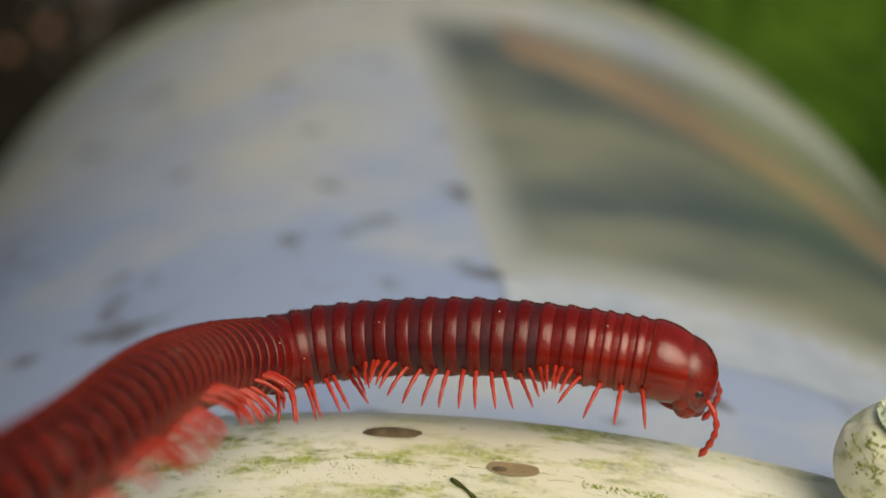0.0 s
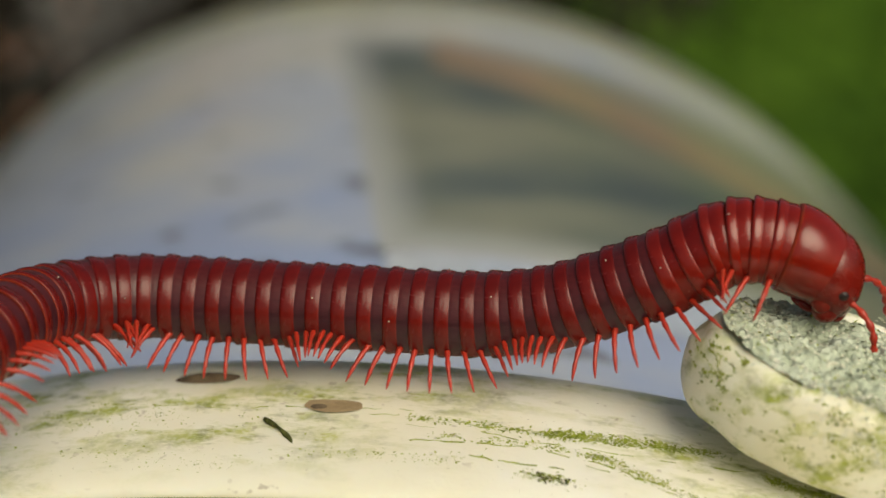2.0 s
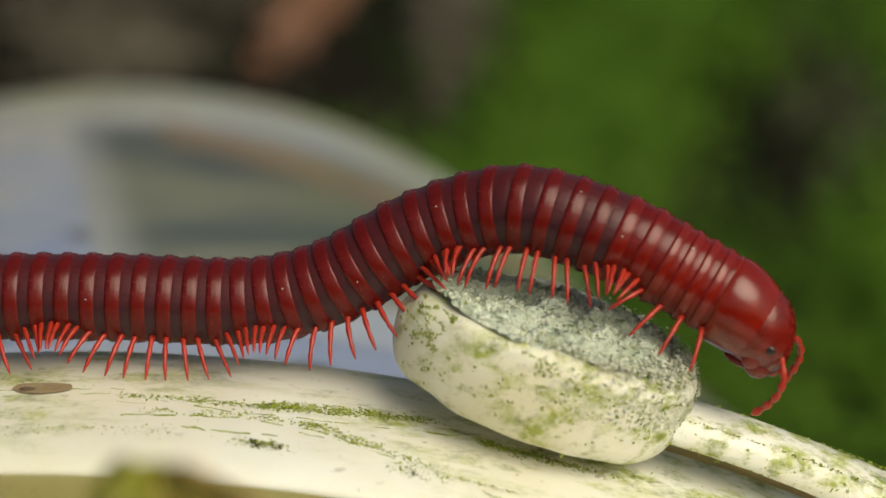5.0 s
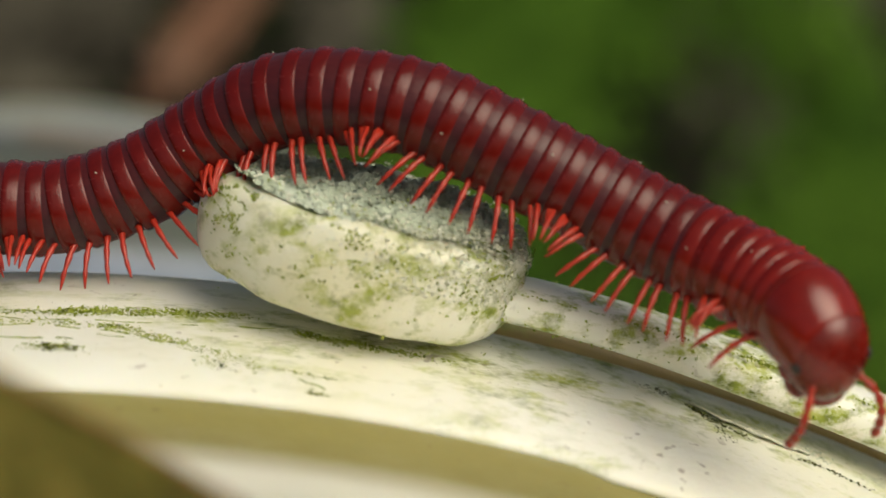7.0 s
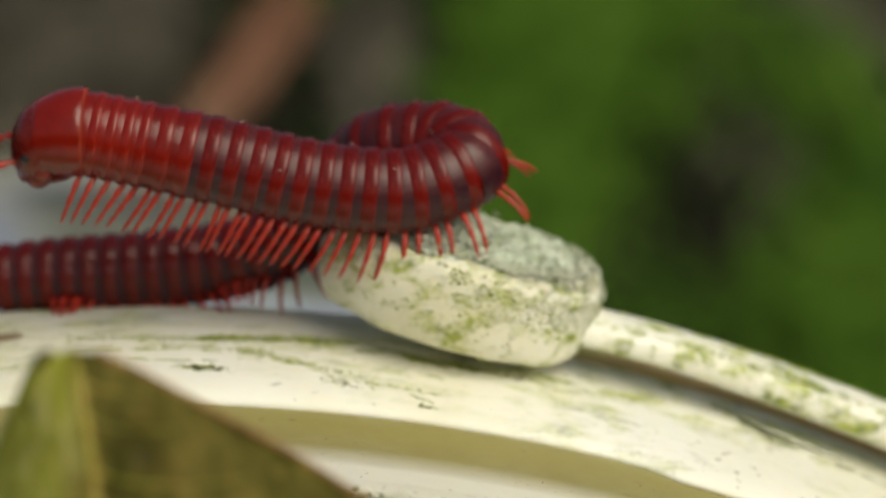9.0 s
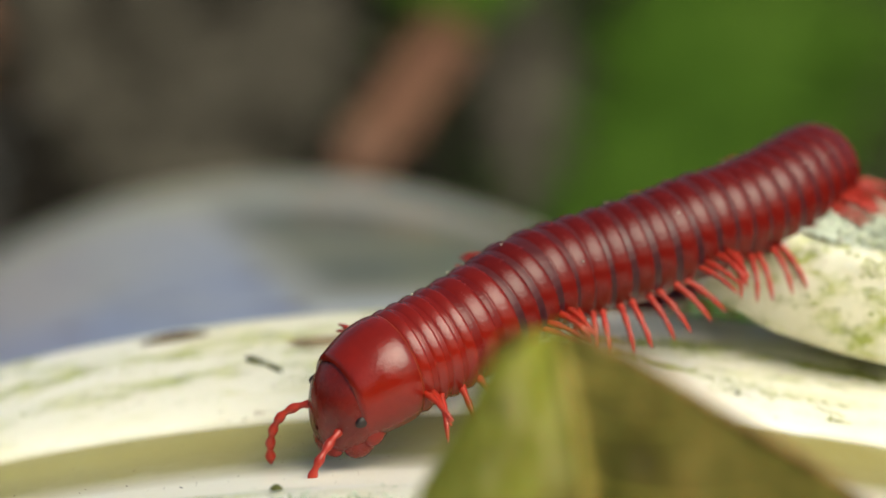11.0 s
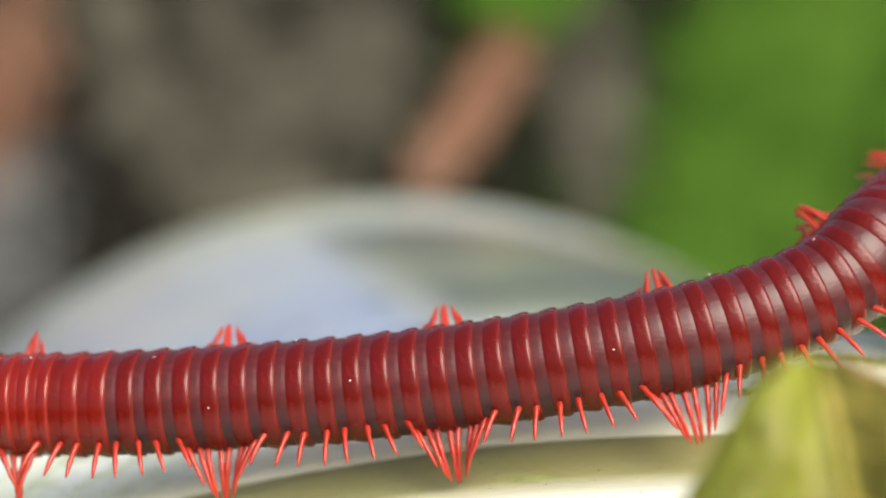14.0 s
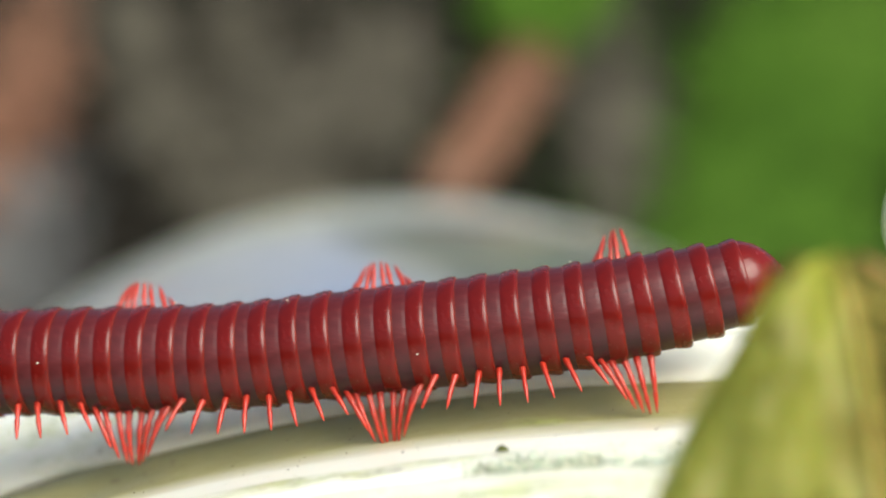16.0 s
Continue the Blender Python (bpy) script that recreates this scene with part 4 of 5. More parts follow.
def build_millipede():
    # head capsule
    head = shell("head", [(0.012, -0.135, 0.01, 0.012), (0.004, -0.134, 0.070, 0.082), (-0.022, -0.120, 0.122, 0.142), (-0.06, -0.098, 0.164, 0.180), (-0.11, -0.072, 0.190, 0.202), (-0.17, -0.050, 0.206, 0.212), (-0.24, -0.040, 0.207, 0.210), (-0.36, -0.03, 0.15, 0.15)], FACE_RED, millipede, "dark red head with a steep face")

    def lump(name, place, size, mat, label=""):
        bm = bmesh.new()
        bmesh.ops.create_uvsphere(bm, u_segments=16, v_segments=12, radius=1, matrix=Matrix.Translation(Vector(place) * CM) @ Matrix.Diagonal((*(q * CM for q in size), 1)))
        return part(name, bm, mat, head, label)

    lump("upper_lip", (-0.040, 0, -0.235), (0.050, 0.095, 0.060), HEAD_RED, "rounded red upper lip")
    for s in (-1, 1):
        lump("eye", (-0.105, s * 0.176, -0.045), (0.036, 0.018, 0.027), BLACK_EYE, "black eye patch")
        lump("mandible", (-0.120, s * 0.110, -0.205), (0.075, 0.062, 0.075), FACE_RED, "bulging red cheek")
        lump("cheek_fold", (-0.165, s * 0.160, -0.15), (0.055, 0.036, 0.060), HEAD_RED, "folded red cheek plate")
        lump("jaw_plate", (-0.20, s * 0.055, -0.255), (0.10, 0.050, 0.035), NECK_RED)
        pts = [Vector((-0.02, s * 0.0, 0.0)), Vector((0.05, s * 0.03, -0.01)), Vector((0.115, s * 0.055, -0.045)), Vector((0.160, s * 0.065, -0.10)), Vector((0.185, s * 0.07, -0.165)), Vector((0.20, s * 0.07, -0.235)), Vector((0.205, s * 0.07, -0.305))]
        line = smooth_line(pts, 5)
        swell = [0.010 + 0.0115 * math.sin((i % 5 + 0.5) / 5 * math.pi) * (0.85 + 0.4 * i / len(line)) for i in range(len(line))]
        swell[-1] = 0.008
        feeler = part("antenna", tube(line, swell, 10), LEG_RED, head, "jointed red antenna")
        ANTENNAE.append((feeler, s))
    CHAIN.append((head, 0.02, 0))
    # collum, the smooth shield behind the head, egg-shaped towards the front
    collum = shell("collum", [(0.135, -0.043, 0.172, 0.178), (0.128, -0.041, 0.190, 0.196), (0.115, -0.038, 0.198, 0.204), (0.095, -0.034, 0.204, 0.210), (0.06, -0.025, 0.215, 0.221), (0.01, -0.013, 0.228, 0.232), (-0.05, -0.004, 0.236, 0.239), (-0.10, 0.0, 0.239, 0.241), (-0.130, 0.0, 0.236, 0.238), (-0.143, 0.0, 0.230, 0.232), (-0.145, 0.0, 0.21, 0.21)], HEAD_RED, millipede, "smooth bright red neck shield", n=40, mats=(HEAD_RED, ORANGE_EDGE), mat_of=lambda i, j: 1 if i >= 8 else 0)
    CHAIN.append((collum, 0.335, 0))
    meshes = {}
    legs = {(s, k): leg_mesh("leg", s, sp) for s in (-1, 1) for k, sp in ((0, 0.002), (1, -0.002))}
    s = 0.47
    for i in range(RINGS):
        step = 0.098 if i < 4 else PITCH
        size = 0.97 + 0.03 * min(1, i / 6)
        if i >= RINGS - 8:
            size *= (1.0, 0.99, 0.98, 0.965, 0.945, 0.915, 0.87, 0.80)[i - RINGS + 8]
        tone = 0 if i < 4 else (1 if i < 6 else 2)
        key = (step, round(size, 3), tone)
        if key not in meshes:
            meshes[key] = ring_mesh("body_ring", step * 0.5 * 1.0, BODY_R * size, BODY_R * size)
            if tone < 2:
                meshes[key].materials[0] = (NECK_RED, RED)[tone]
                meshes[key].materials[1] = (HEAD_RED, NECK_RED)[tone]
        s += step
        ring = new("body_ring", meshes[key])
        ring.parent = millipede
        CHAIN.append((ring, s - step / 2, i))
        if i in DUSTY:
            a = DUSTY[i]
            bm = bmesh.new()
            bmesh.ops.create_icosphere(bm, subdivisions=1, radius=0.0045 * CM, matrix=Matrix.Translation(Vector((-0.035, math.sin(a) * 0.245, math.cos(a) * 0.255)) * CM) @ Matrix.Diagonal((1.3, 0.8, 1.0, 1)))
            part("dust_speck", bm, PALE_LICHEN, ring, "white speck of dust")
        pairs = (0,) if i < 4 else (0, 1)
        for p in pairs:
            if i > RINGS - 4:
                continue
            for side in (-1, 1):
                leg = new("leg", legs[(side, p)])
                leg.parent = ring
                LEGS.append((leg, i, side, p))
    tail = shell("tail_tip", [(0.12, 0, 0.175, 0.178), (0.06, 0, 0.184, 0.188), (0.0, 0, 0.176, 0.180), (-0.05, 0, 0.150, 0.155), (-0.09, 0.0, 0.112, 0.118), (-0.115, 0.0, 0.078, 0.084), (-0.135, 0.0, 0.045, 0.050), (-0.155, -0.005, 0.017, 0.020), (-0.16, -0.01, 0.001, 0.001)], RED, millipede, "pointed red tail segment")
    CHAIN.append((tail, s + 0.03, RINGS))


build_millipede()

POSTURES = []


def posture(t, lead, *points):
    """The body's line at a time, from before the head to behind the tail; the head's front is lead along it."""
    pts = np.array([tuple(v) for v in smooth_line(points, 12)])
    s = np.concatenate(([0], np.cumsum(np.linalg.norm(np.diff(pts, axis=0), axis=1))))
    POSTURES.append((t, lead, pts, s))


def set_postures():
    posture(0.0, 0.00, (0.35, 0.70, 10.73), (0.11, 0.70, 10.79), (-0.59, 0.70, 10.79), (-1.27, 0.70, 10.72), (-1.95, 0.70, 10.56), (-2.34, 0.50, 10.50), (-2.52, -0.13, 10.74), (-2.53, -1.16, 11.15), (-2.47, -2.37, 11.53), (-2.44, -3.34, 11.88), (-2.45, -4.30, 12.25), (-2.67, -4.99, 12.37))
    posture(0.5, -0.04, (0.51, 0.70, 10.60), (0.17, 0.70, 10.64), (-0.34, 0.70, 10.59), (-1.03, 0.70, 10.51), (-1.73, 0.70, 10.43), (-2.22, 0.49, 10.43), (-2.40, -0.20, 10.70), (-2.38, -1.20, 11.09), (-2.30, -2.36, 11.42), (-2.24, -3.43, 11.70), (-2.25, -4.42, 11.94), (-2.49, -5.13, 12.03))
    posture(1.0, -0.08, (1.10, 0.70, 10.93), (0.83, 0.70, 10.90), (0.45, 0.70, 10.66), (-0.10, 0.70, 10.54), (-0.76, 0.70, 10.49), (-1.45, 0.70, 10.46), (-2.14, 0.70, 10.39), (-2.42, 0.20, 10.54), (-2.52, -0.43, 10.76), (-2.49, -1.26, 11.02), (-2.42, -2.23, 11.26), (-2.30, -3.22, 11.58), (-2.33, -4.36, 11.86))
    posture(1.5, 0.00, (1.55, 0.70, 11.08), (1.23, 0.70, 11.06), (0.88, 0.70, 10.87), (0.45, 0.70, 10.68), (-0.15, 0.70, 10.61), (-0.77, 0.70, 10.56), (-1.56, 0.70, 10.52), (-2.12, 0.41, 10.61), (-2.32, -0.06, 10.76), (-2.31, -1.02, 11.00), (-2.20, -1.78, 11.15), (-2.05, -3.00, 11.52))
    posture(2.0, -0.05, (1.91, 0.70, 10.99), (1.65, 0.70, 11.09), (1.27, 0.70, 11.12), (0.91, 0.70, 10.91), (0.39, 0.70, 10.66), (-0.07, 0.70, 10.56), (-0.69, 0.70, 10.53), (-1.32, 0.70, 10.50), (-1.95, 0.65, 10.49), (-2.33, 0.36, 10.52), (-2.42, -0.21, 10.64), (-2.49, -1.05, 10.70), (-2.51, -2.12, 10.85))
    posture(2.5, -0.12, (2.18, 0.55, 11.09), (1.92, 0.60, 11.17), (1.50, 0.70, 11.15), (1.15, 0.70, 11.02), (0.76, 0.70, 10.78), (0.36, 0.70, 10.61), (-0.28, 0.70, 10.54), (-0.93, 0.70, 10.54), (-1.59, 0.70, 10.49), (-2.04, 0.55, 10.46), (-2.45, 0.30, 10.37), (-2.70, -0.55, 10.30))
    posture(3.0, -0.08, (2.36, 0.50, 11.09), (2.07, 0.55, 11.19), (1.63, 0.70, 11.16), (1.26, 0.70, 11.04), (0.90, 0.70, 10.80), (0.51, 0.70, 10.62), (0.04, 0.70, 10.56), (-0.76, 0.70, 10.53), (-1.41, 0.70, 10.46), (-2.03, 0.55, 10.39), (-2.62, 0.35, 10.24), (-3.04, -0.45, 10.12))
    posture(3.5, -0.04, (2.49, 0.35, 11.14), (2.21, 0.45, 11.21), (1.74, 0.60, 11.24), (1.38, 0.70, 11.13), (1.02, 0.70, 10.99), (0.79, 0.70, 10.80), (0.55, 0.70, 10.64), (0.24, 0.70, 10.55), (-0.40, 0.70, 10.52), (-1.05, 0.70, 10.45), (-1.71, 0.70, 10.30), (-2.03, 0.65, 10.23), (-2.66, 0.55, 10.03), (-3.45, 0.05, 9.78))
    posture(6.0, 0.00, (3.45, 0.40, 10.22), (3.28, 0.43, 10.43), (2.90, 0.47, 10.57), (2.53, 0.53, 10.77), (2.16, 0.57, 10.97), (1.74, 0.62, 11.10), (1.45, 0.68, 11.06), (1.17, 0.70, 10.92), (0.89, 0.70, 10.73), (0.60, 0.70, 10.60), (0.17, 0.70, 10.51), (-0.55, 0.70, 10.50), (-1.42, 0.70, 10.46), (-2.29, 0.68, 10.33))
    posture(6.5, -0.02, (3.60, 0.34, 10.20), (3.36, 0.38, 10.42), (2.98, 0.43, 10.54), (2.62, 0.47, 10.74), (2.21, 0.55, 10.95), (1.89, 0.60, 11.05), (1.53, 0.65, 11.06), (1.22, 0.68, 10.94), (0.88, 0.70, 10.70), (0.54, 0.70, 10.55), (0.11, 0.70, 10.49), (-0.31, 0.70, 10.49), (-1.16, 0.70, 10.45), (-2.00, 0.68, 10.34))
    posture(7.0, 0.00, (3.94, -0.75, 10.13), (3.85, -0.55, 10.28), (3.66, -0.25, 10.38), (3.31, 0.05, 10.50), (2.93, 0.20, 10.68), (2.53, 0.30, 10.88), (2.14, 0.40, 11.05), (1.73, 0.50, 11.10), (1.40, 0.60, 11.04), (1.09, 0.70, 10.85), (0.77, 0.70, 10.65), (0.38, 0.70, 10.52), (0.04, 0.70, 10.51), (-0.79, 0.70, 10.48), (-1.60, 0.60, 10.38))
    posture(7.5, 0.00, (2.59, -0.78, 10.26), (2.62, -0.67, 10.49), (2.67, -0.43, 10.67), (2.61, -0.12, 10.82), (2.39, 0.18, 10.96), (2.13, 0.38, 11.06), (1.75, 0.55, 11.09), (1.30, 0.68, 10.99), (0.95, 0.70, 10.76), (0.57, 0.70, 10.51), (0.14, 0.70, 10.42), (-0.42, 0.70, 10.39), (-1.27, 0.70, 10.30))
    posture(7.75, 0.00, (1.23, -1.51, 12.36), (1.42, -1.37, 12.14), (1.62, -1.14, 11.86), (1.83, -0.81, 11.58), (2.06, -0.49, 11.28), (2.28, -0.12, 10.95), (2.33, 0.26, 10.63), (1.92, 0.20, 11.03), (1.72, 0.40, 11.07), (1.40, 0.60, 10.98), (1.08, 0.67, 10.79), (0.72, 0.70, 10.54), (0.32, 0.70, 10.42), (-0.10, 0.70, 10.45), (-0.67, 0.70, 10.44), (-1.56, 0.70, 10.37))
    posture(8.0, 0.00, (1.71, -1.31, 12.52), (1.86, -1.37, 12.25), (1.96, -1.25, 11.97), (2.04, -1.01, 11.65), (2.12, -0.65, 11.31), (2.13, -0.23, 11.05), (1.94, 0.13, 11.02), (1.71, 0.37, 11.06), (1.42, 0.58, 10.97), (1.11, 0.67, 10.79), (0.75, 0.70, 10.54), (0.36, 0.70, 10.41), (-0.08, 0.70, 10.46), (-0.67, 0.70, 10.44), (-1.56, 0.70, 10.37))
    posture(8.5, 0.00, (0.78, -0.77, 12.38), (1.04, -0.83, 12.21), (1.31, -0.83, 11.95), (1.56, -0.71, 11.64), (1.82, -0.47, 11.35), (2.02, -0.17, 11.12), (2.05, 0.19, 11.01), (1.83, 0.43, 11.05), (1.53, 0.61, 11.06), (1.18, 0.70, 10.84), (0.86, 0.73, 10.61), (0.52, 0.70, 10.46), (0.14, 0.70, 10.41), (-0.48, 0.70, 10.43), (-1.41, 0.70, 10.38), (-2.04, 0.70, 10.32))
    posture(9.0, 0.00, (-0.59, 0.09, 11.33), (-0.29, 0.09, 11.35), (0.13, 0.12, 11.26), (0.57, 0.14, 11.15), (1.02, 0.16, 11.03), (1.48, 0.19, 10.97), (1.79, 0.28, 11.04), (1.87, 0.40, 11.10), (1.73, 0.56, 11.15), (1.41, 0.68, 11.09), (1.14, 1.00, 10.80), (0.87, 1.00, 10.53), (0.53, 1.00, 10.38), (-0.04, 1.00, 10.31), (-0.88, 1.00, 10.27), (-1.89, 1.00, 10.18))
    posture(9.5, 0.00, (-0.50, -0.59, 10.37), (-0.40, -0.43, 10.45), (-0.11, -0.26, 10.49), (0.28, -0.18, 10.51), (0.68, -0.12, 10.57), (1.07, -0.07, 10.71), (1.39, -0.02, 10.85), (1.61, 0.10, 10.99), (1.67, 0.29, 11.07), (1.56, 0.51, 11.06), (1.26, 1.00, 10.82), (0.94, 1.00, 10.58), (0.67, 1.00, 10.38), (0.25, 1.00, 10.24), (-0.26, 1.00, 10.18), (-0.60, 1.00, 10.16), (-0.95, 1.35, 10.15), (-1.30, 1.65, 9.85), (-1.80, 1.90, 9.60), (-2.60, 2.10, 9.40))
    posture(10.0, -0.04, (-0.31, -0.67, 10.48), (-0.20, -0.51, 10.54), (-0.00, -0.32, 10.53), (0.51, -0.18, 10.51), (0.88, -0.12, 10.56), (1.20, -0.07, 10.69), (1.45, 0.04, 10.84), (1.59, 0.18, 10.96), (1.62, 0.34, 11.00), (1.51, 0.54, 10.99), (1.27, 1.00, 10.79), (1.00, 1.00, 10.59), (0.72, 1.00, 10.38), (0.44, 1.00, 10.26), (0.10, 1.00, 10.19), (-0.25, 1.35, 10.15), (-0.60, 1.65, 9.85), (-1.10, 1.90, 9.60), (-1.90, 2.10, 9.40))
    posture(12.5, -0.10, (-1.69, -0.82, 10.49), (-1.46, -0.82, 10.54), (-1.07, -0.78, 10.54), (-0.63, -0.74, 10.54), (-0.23, -0.69, 10.53), (0.16, -0.65, 10.53), (0.56, -0.56, 10.57), (0.89, -0.43, 10.66), (1.18, -0.26, 10.82), (1.39, 0.00, 11.00), (1.49, 0.31, 11.08), (1.62, 1.05, 10.85), (1.60, 1.40, 10.35), (1.30, 1.60, 9.90), (0.60, 1.60, 9.85), (-0.60, 1.60, 9.85))
    posture(13.0, -0.10, (-2.24, -0.74, 10.30), (-1.96, -0.74, 10.37), (-1.51, -0.74, 10.43), (-1.06, -0.74, 10.51), (-0.55, -0.69, 10.52), (-0.03, -0.65, 10.54), (0.36, -0.61, 10.57), (0.70, -0.52, 10.66), (0.98, -0.34, 10.82), (1.23, -0.04, 10.98), (1.37, 0.27, 11.06), (1.62, 1.05, 10.85), (1.60, 1.40, 10.35), (1.30, 1.60, 9.90), (0.60, 1.60, 9.85), (-0.60, 1.60, 9.85))
    posture(13.5, -0.12, (-2.76, -0.69, 10.33), (-2.47, -0.69, 10.42), (-2.18, -0.69, 10.43), (-1.80, -0.69, 10.39), (-1.41, -0.69, 10.38), (-0.90, -0.69, 10.41), (-0.39, -0.65, 10.45), (0.11, -0.61, 10.51), (0.49, -0.52, 10.57), (0.81, -0.39, 10.71), (1.06, -0.17, 10.90), (1.25, 0.13, 11.04), (1.62, 1.05, 10.85), (1.60, 1.40, 10.35), (1.30, 1.60, 9.90), (0.60, 1.60, 9.85), (-0.60, 1.60, 9.85))
    posture(14.0, 0.45, (-3.95, -0.65, 10.25), (-3.41, -0.65, 10.29), (-3.01, -0.65, 10.31), (-2.49, -0.65, 10.30), (-1.97, -0.65, 10.31), (-1.45, -0.65, 10.33), (-0.94, -0.65, 10.37), (-0.43, -0.65, 10.43), (0.07, -0.61, 10.50), (0.45, -0.52, 10.57), (0.79, -0.39, 10.68), (1.05, -0.13, 10.83), (1.62, 1.05, 10.85), (1.60, 1.40, 10.35), (1.30, 1.60, 9.90), (0.60, 1.60, 9.85), (-0.60, 1.60, 9.85))
    posture(14.5, 0.78, (-4.99, -0.65, 9.95), (-3.85, -0.65, 10.15), (-3.03, -0.65, 10.22), (-2.50, -0.65, 10.26), (-1.97, -0.65, 10.30), (-1.44, -0.65, 10.34), (-0.92, -0.65, 10.38), (-0.41, -0.65, 10.43), (0.10, -0.61, 10.49), (0.49, -0.56, 10.56), (0.83, -0.47, 10.65), (1.11, -0.30, 10.70), (1.38, 0.05, 10.74), (1.49, 0.40, 10.73))
    posture(15.0, 0.62, (-5.55, -0.65, 9.92), (-4.12, -0.65, 10.18), (-3.03, -0.65, 10.30), (-2.50, -0.65, 10.28), (-1.97, -0.65, 10.29), (-1.45, -0.65, 10.32), (-0.93, -0.65, 10.36), (-0.42, -0.65, 10.41), (0.08, -0.61, 10.49), (0.59, -0.54, 10.59), (0.98, -0.43, 10.65), (1.41, -0.13, 10.67), (1.59, 0.13, 10.67))
    posture(15.5, 0.46, (-6.11, -0.65, 9.86), (-4.40, -0.65, 10.16), (-3.06, -0.65, 10.27), (-2.54, -0.65, 10.25), (-2.03, -0.65, 10.25), (-1.52, -0.65, 10.28), (-1.01, -0.65, 10.33), (-0.51, -0.65, 10.38), (-0.01, -0.63, 10.45), (0.36, -0.61, 10.54), (0.60, -0.56, 10.60), (0.88, -0.52, 10.65), (1.10, -0.47, 10.66))
    posture(16.0, 0.02, (-6.36, -0.65, 9.82), (-4.65, -0.65, 10.11), (-3.56, -0.65, 10.21), (-3.04, -0.65, 10.23), (-2.52, -0.65, 10.23), (-2.01, -0.65, 10.23), (-1.50, -0.65, 10.27), (-0.99, -0.65, 10.31), (-0.49, -0.65, 10.36), (-0.12, -0.63, 10.41), (0.20, -0.61, 10.47), (0.42, -0.59, 10.52), (0.56, -0.56, 10.55))


BACKS = [(0.0, (0, -0.1, 1)), (7.0, (0, -0.35, 1)), (7.5, (0.1, -0.5, 1)), (7.75, (0.7, 0.2, 0.5)), (8.0, (0.8, 0.35, 0.45)), (8.25, (0.8, 0.15, 0.45)), (8.5, (0.7, -0.2, 0.6)), (9.0, (0.0, -0.45, 1)), (10.0, (0, -0.35, 1)), (12.5, (0, -0.5, 1)), (14.0, (0, -0.75, 1)), (16.0, (0, -0.9, 1))]


STRETCH_T = [0, 3.5, 6.0, 7.0, 9.0, 9.5, 10.0, 12.5, 13.0, 13.5, 14.0, 14.5, 15.0, 16.0]      # how far the rings are drawn out
STRETCH = [0.95, 1.0, 0.90, 0.86, 0.87, 0.84, 0.83, 0.86, 0.88, 0.88, 0.89, 0.94, 0.95, 0.97]


def along(pts, s, d):
    if d < 0:
        return pts[0] + (pts[0] - pts[2]) / (s[2] - s[0]) * -d
    if d > s[-1]:
        return pts[-1] + (pts[-1] - pts[-3]) / (s[-1] - s[-3]) * (d - s[-1])
    return np.array([np.interp(d, s, pts[:, k]) for k in range(3)])


def landmark(pts, s, t):
    """Distance along a line to a spot that neighbouring lines share."""
    if 8.0 <= t < 12.5:
        return s[int(np.argmax(pts[:, 0]))]
    x = -0.5 if t < 3.7 else (0.9 if t < 8.0 else 0.3)
    cross = np.where((pts[:-1, 0] - x) * (pts[1:, 0] - x) <= 0)[0]
    if len(cross) == 0:
        return s[int(np.argmin(abs(pts[:, 0] - x)))]
    return s[cross[0] if t >= 12.5 else cross[-1]]


def body_at(t):
    """A function from the distance behind the head to a place, at a time."""
    k = max(i for i, p in enumerate(POSTURES) if p[0] <= t + 1e-6)
    k = min(k, len(POSTURES) - 2)
    (t0, l0, p0, s0), (t1, l1, p1, s1) = POSTURES[k], POSTURES[k + 1]
    u = (t - t0) / (t1 - t0)
    a0, a1 = landmark(p0, s0, t0), landmark(p1, s1, t0)
    ahead = (a0 - l0) * (1 - u) + (a1 - l1) * u
    k = float(np.interp(t, STRETCH_T, STRETCH))
    rear = float(np.interp(t, [0, 1.0, 2.0, 3.0], [0.27, 0.27, 0.05, 0.0]))       # spacing added between the rear rings, so that the tail lies out of view

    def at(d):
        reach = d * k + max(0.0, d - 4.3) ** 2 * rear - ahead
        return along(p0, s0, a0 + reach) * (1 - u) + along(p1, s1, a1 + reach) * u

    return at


def back_at(t, d):
    """Which way the back faces at a time, d behind the head: while the front is raised, the rear stays upright on the collar."""
    front = Vector([np.interp(t, [b[0] for b in BACKS], [b[1][k] for b in BACKS]) for k in range(3)])
    raised = float(np.interp(t, [7.0, 7.5, 8.75, 9.25], [0, 1, 1, 0]))
    u = min(max((d - 1.5) / 1.1, 0), 1) * raised
    return front.lerp(Vector((0, -0.2, 1)), u)


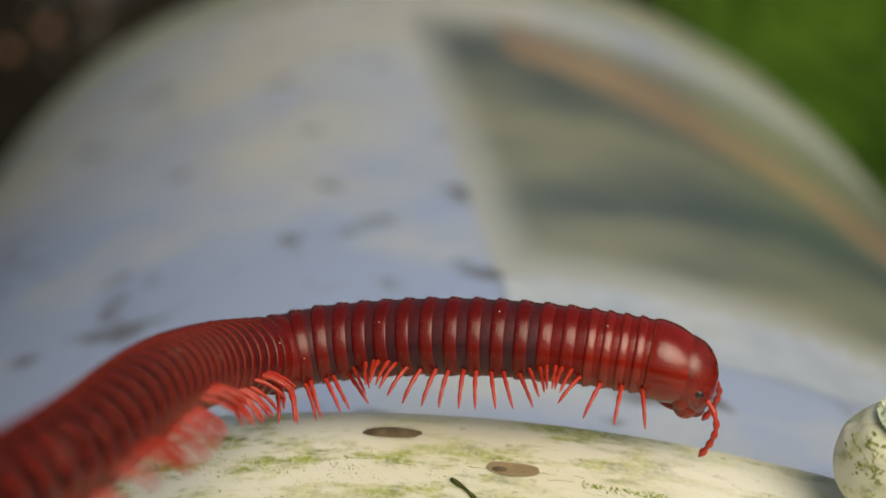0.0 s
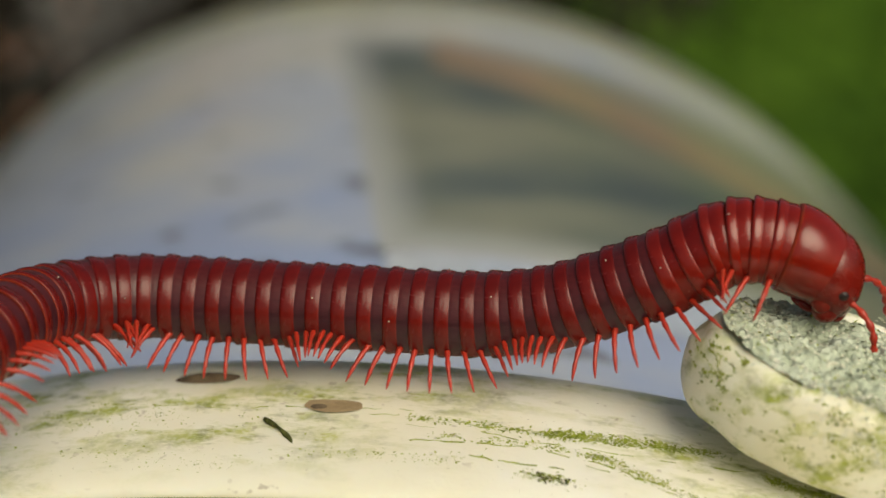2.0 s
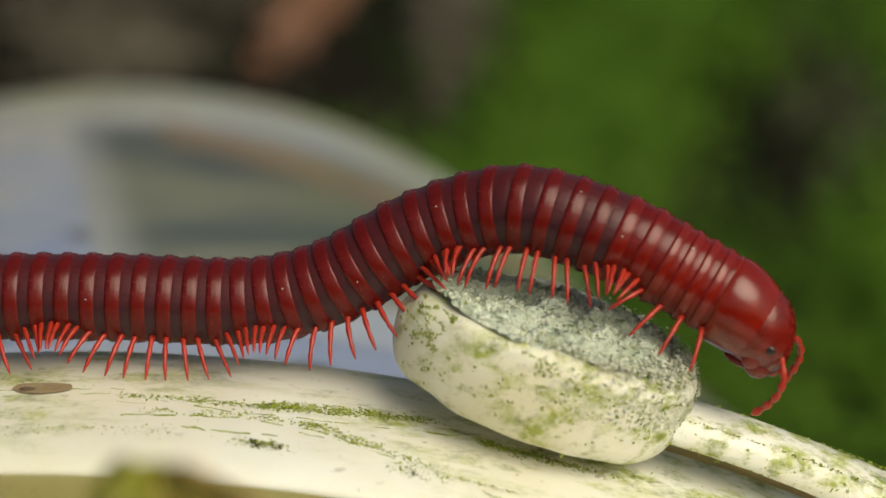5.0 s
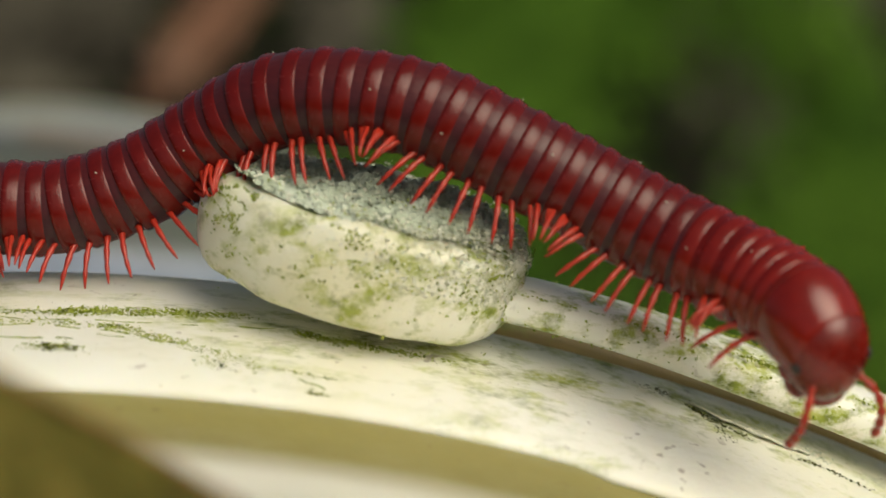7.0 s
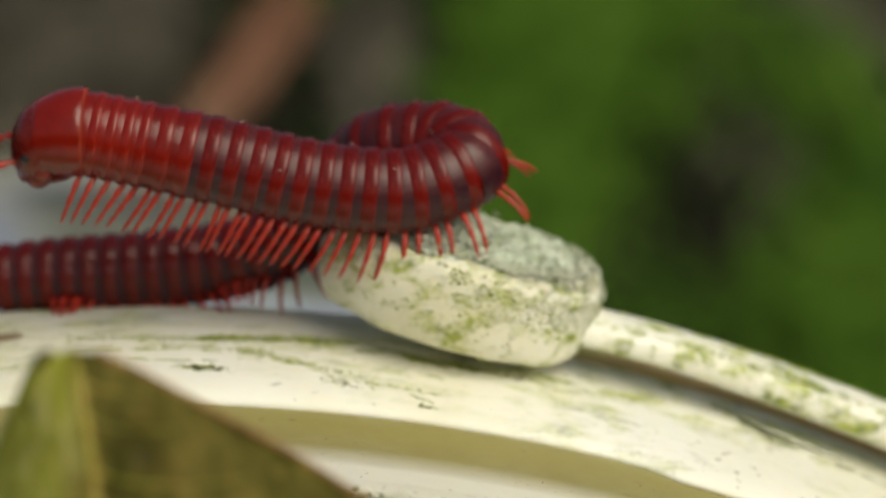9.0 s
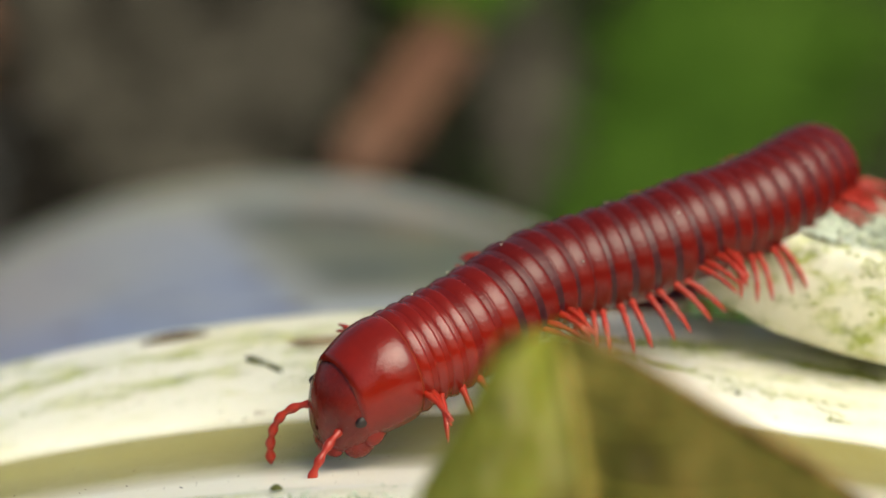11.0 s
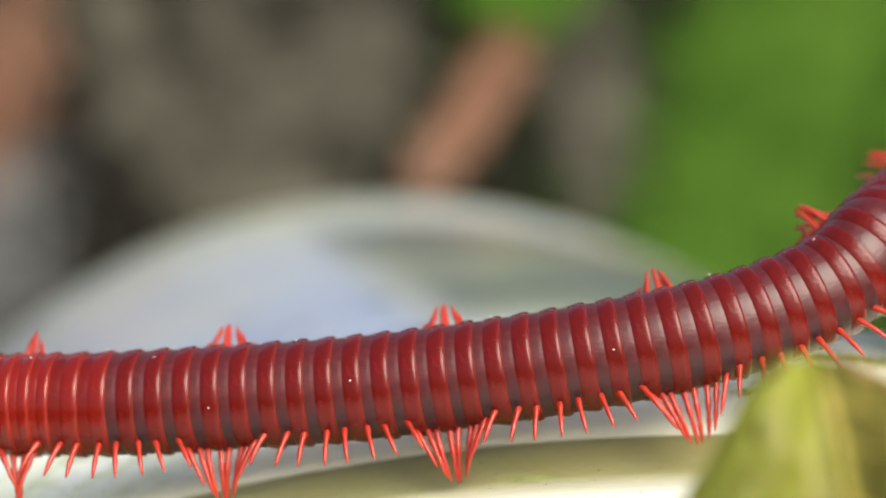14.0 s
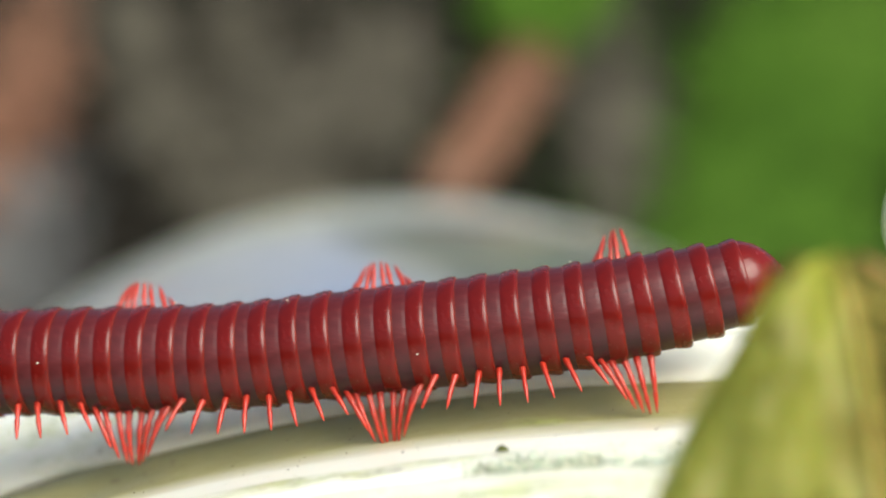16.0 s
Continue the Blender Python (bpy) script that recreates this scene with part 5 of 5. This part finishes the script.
def motions():
    set_postures()
    steps = [0.25 * k for k in range(65)]
    fine_steps = [0.1 * k for k in range(161)]
    poses = {ob: [] for ob, _, _ in CHAIN}
    for t in steps:
        at = body_at(t)
        for ob, d, _ in CHAIN:
            p = Vector(at(d))
            reach = 0.18 if ob.name == "head" else (0.14 if ob.name == "collum" else 0.09)
            f = (Vector(at(d - reach)) - Vector(at(d + reach))).normalized()
            up = back_at(t, d)
            z = (up - f * up.dot(f)).normalized()
            y = z.cross(f)
            m = Matrix((f, y, z)).transposed().to_4x4()
            m.translation = p * CM
            poses[ob].append((t, m))
    for ob, rows in poses.items():
        walk(ob, rows)
    distance = {ring: d for ring, d, _ in CHAIN}
    for leg, i, side, pair in LEGS:
        rows = []
        for t in fine_steps:
            u = ((i + 0.5 * pair) / 8.0 + float(np.interp(t, [0, 14.5, 15, 16], [-25.435, -2.235, -1.41, -0.10]))) % 1.0
            u = (u + 0.075) % 1.0
            if u < 0.5:
                swing, raised = 29 * (1 - u / 0.25), math.sqrt(math.sin(math.pi * u / 0.5))
            else:
                swing, raised = -29 + 58 * (u - 0.5) / 0.5, 0
            lean = float(np.interp(t, [12.0, 14.0], [0, 1]))        # the body rolls over towards one side
            over = float(np.interp(t, [13.5, 14.5], [0, 1]))
            rest, high = (56 + 36 * lean, 86 - 30 * lean) if side > 0 else (56, 86 + 23 * over)
            lift = rest + (high - rest) * raised
            free = float(np.interp(t, [7.5, 7.9, 9.1, 9.4], [0, 1, 1, 0])) * float(np.interp(distance[leg.parent], [2.6, 3.2], [1, 0]))
            swing, lift = swing * (1 - 0.75 * free) - 18 * free, lift * (1 - free) + (4 + 0.2 * lift) * free
            x = (0.035 - 0.07 * pair) * CM if i >= 4 else 0
            rows.append((t, pose(x, 0, 0) @ pose(0, side * 0.05 * CM, -0.12 * CM, side * lift, 0, 0) @ pose(0, 0, 0, 0, swing, 0) @ pose(0, -side * 0.05 * CM, 0.12 * CM)))
        walk(leg, rows)

    # the leaf sways down a little
    sway = [(0.0, 0.12, 0.21), (6.0, 0.12, 0.21), (6.5, 0.10, 0.145), (7.0, 0.08, 0.115), (7.5, 0.05, 0.07), (8.0, 0.01, 0.01), (8.5, 0, 0), (16.0, 0, 0)]
    walk(withered_leaf, [(t, pose(x * CM, 0, z * CM)) for t, x, z in sway])
    pitch = [(0.0, 15), (0.5, -55), (1.0, -60), (1.5, -5), (2.0, -20), (2.5, -15), (3.0, -15), (3.5, 28), (6.0, 20), (6.5, -25), (7.0, 12), (7.5, -10), (8.5, -20), (9.5, -18), (10.0, -25), (11.0, 0), (12.5, -5), (13.0, -25), (16.0, -10)]
    for feeler, side in ANTENNAE:
        walk(feeler, [(t, pose(-0.035 * CM, side * 0.10 * CM, -0.10 * CM, 0, p + side * 9 * math.sin(t * 5.1), side * (6 + 8 * math.sin(t * 3.7 + side)))) for t, p in pitch])


motions()
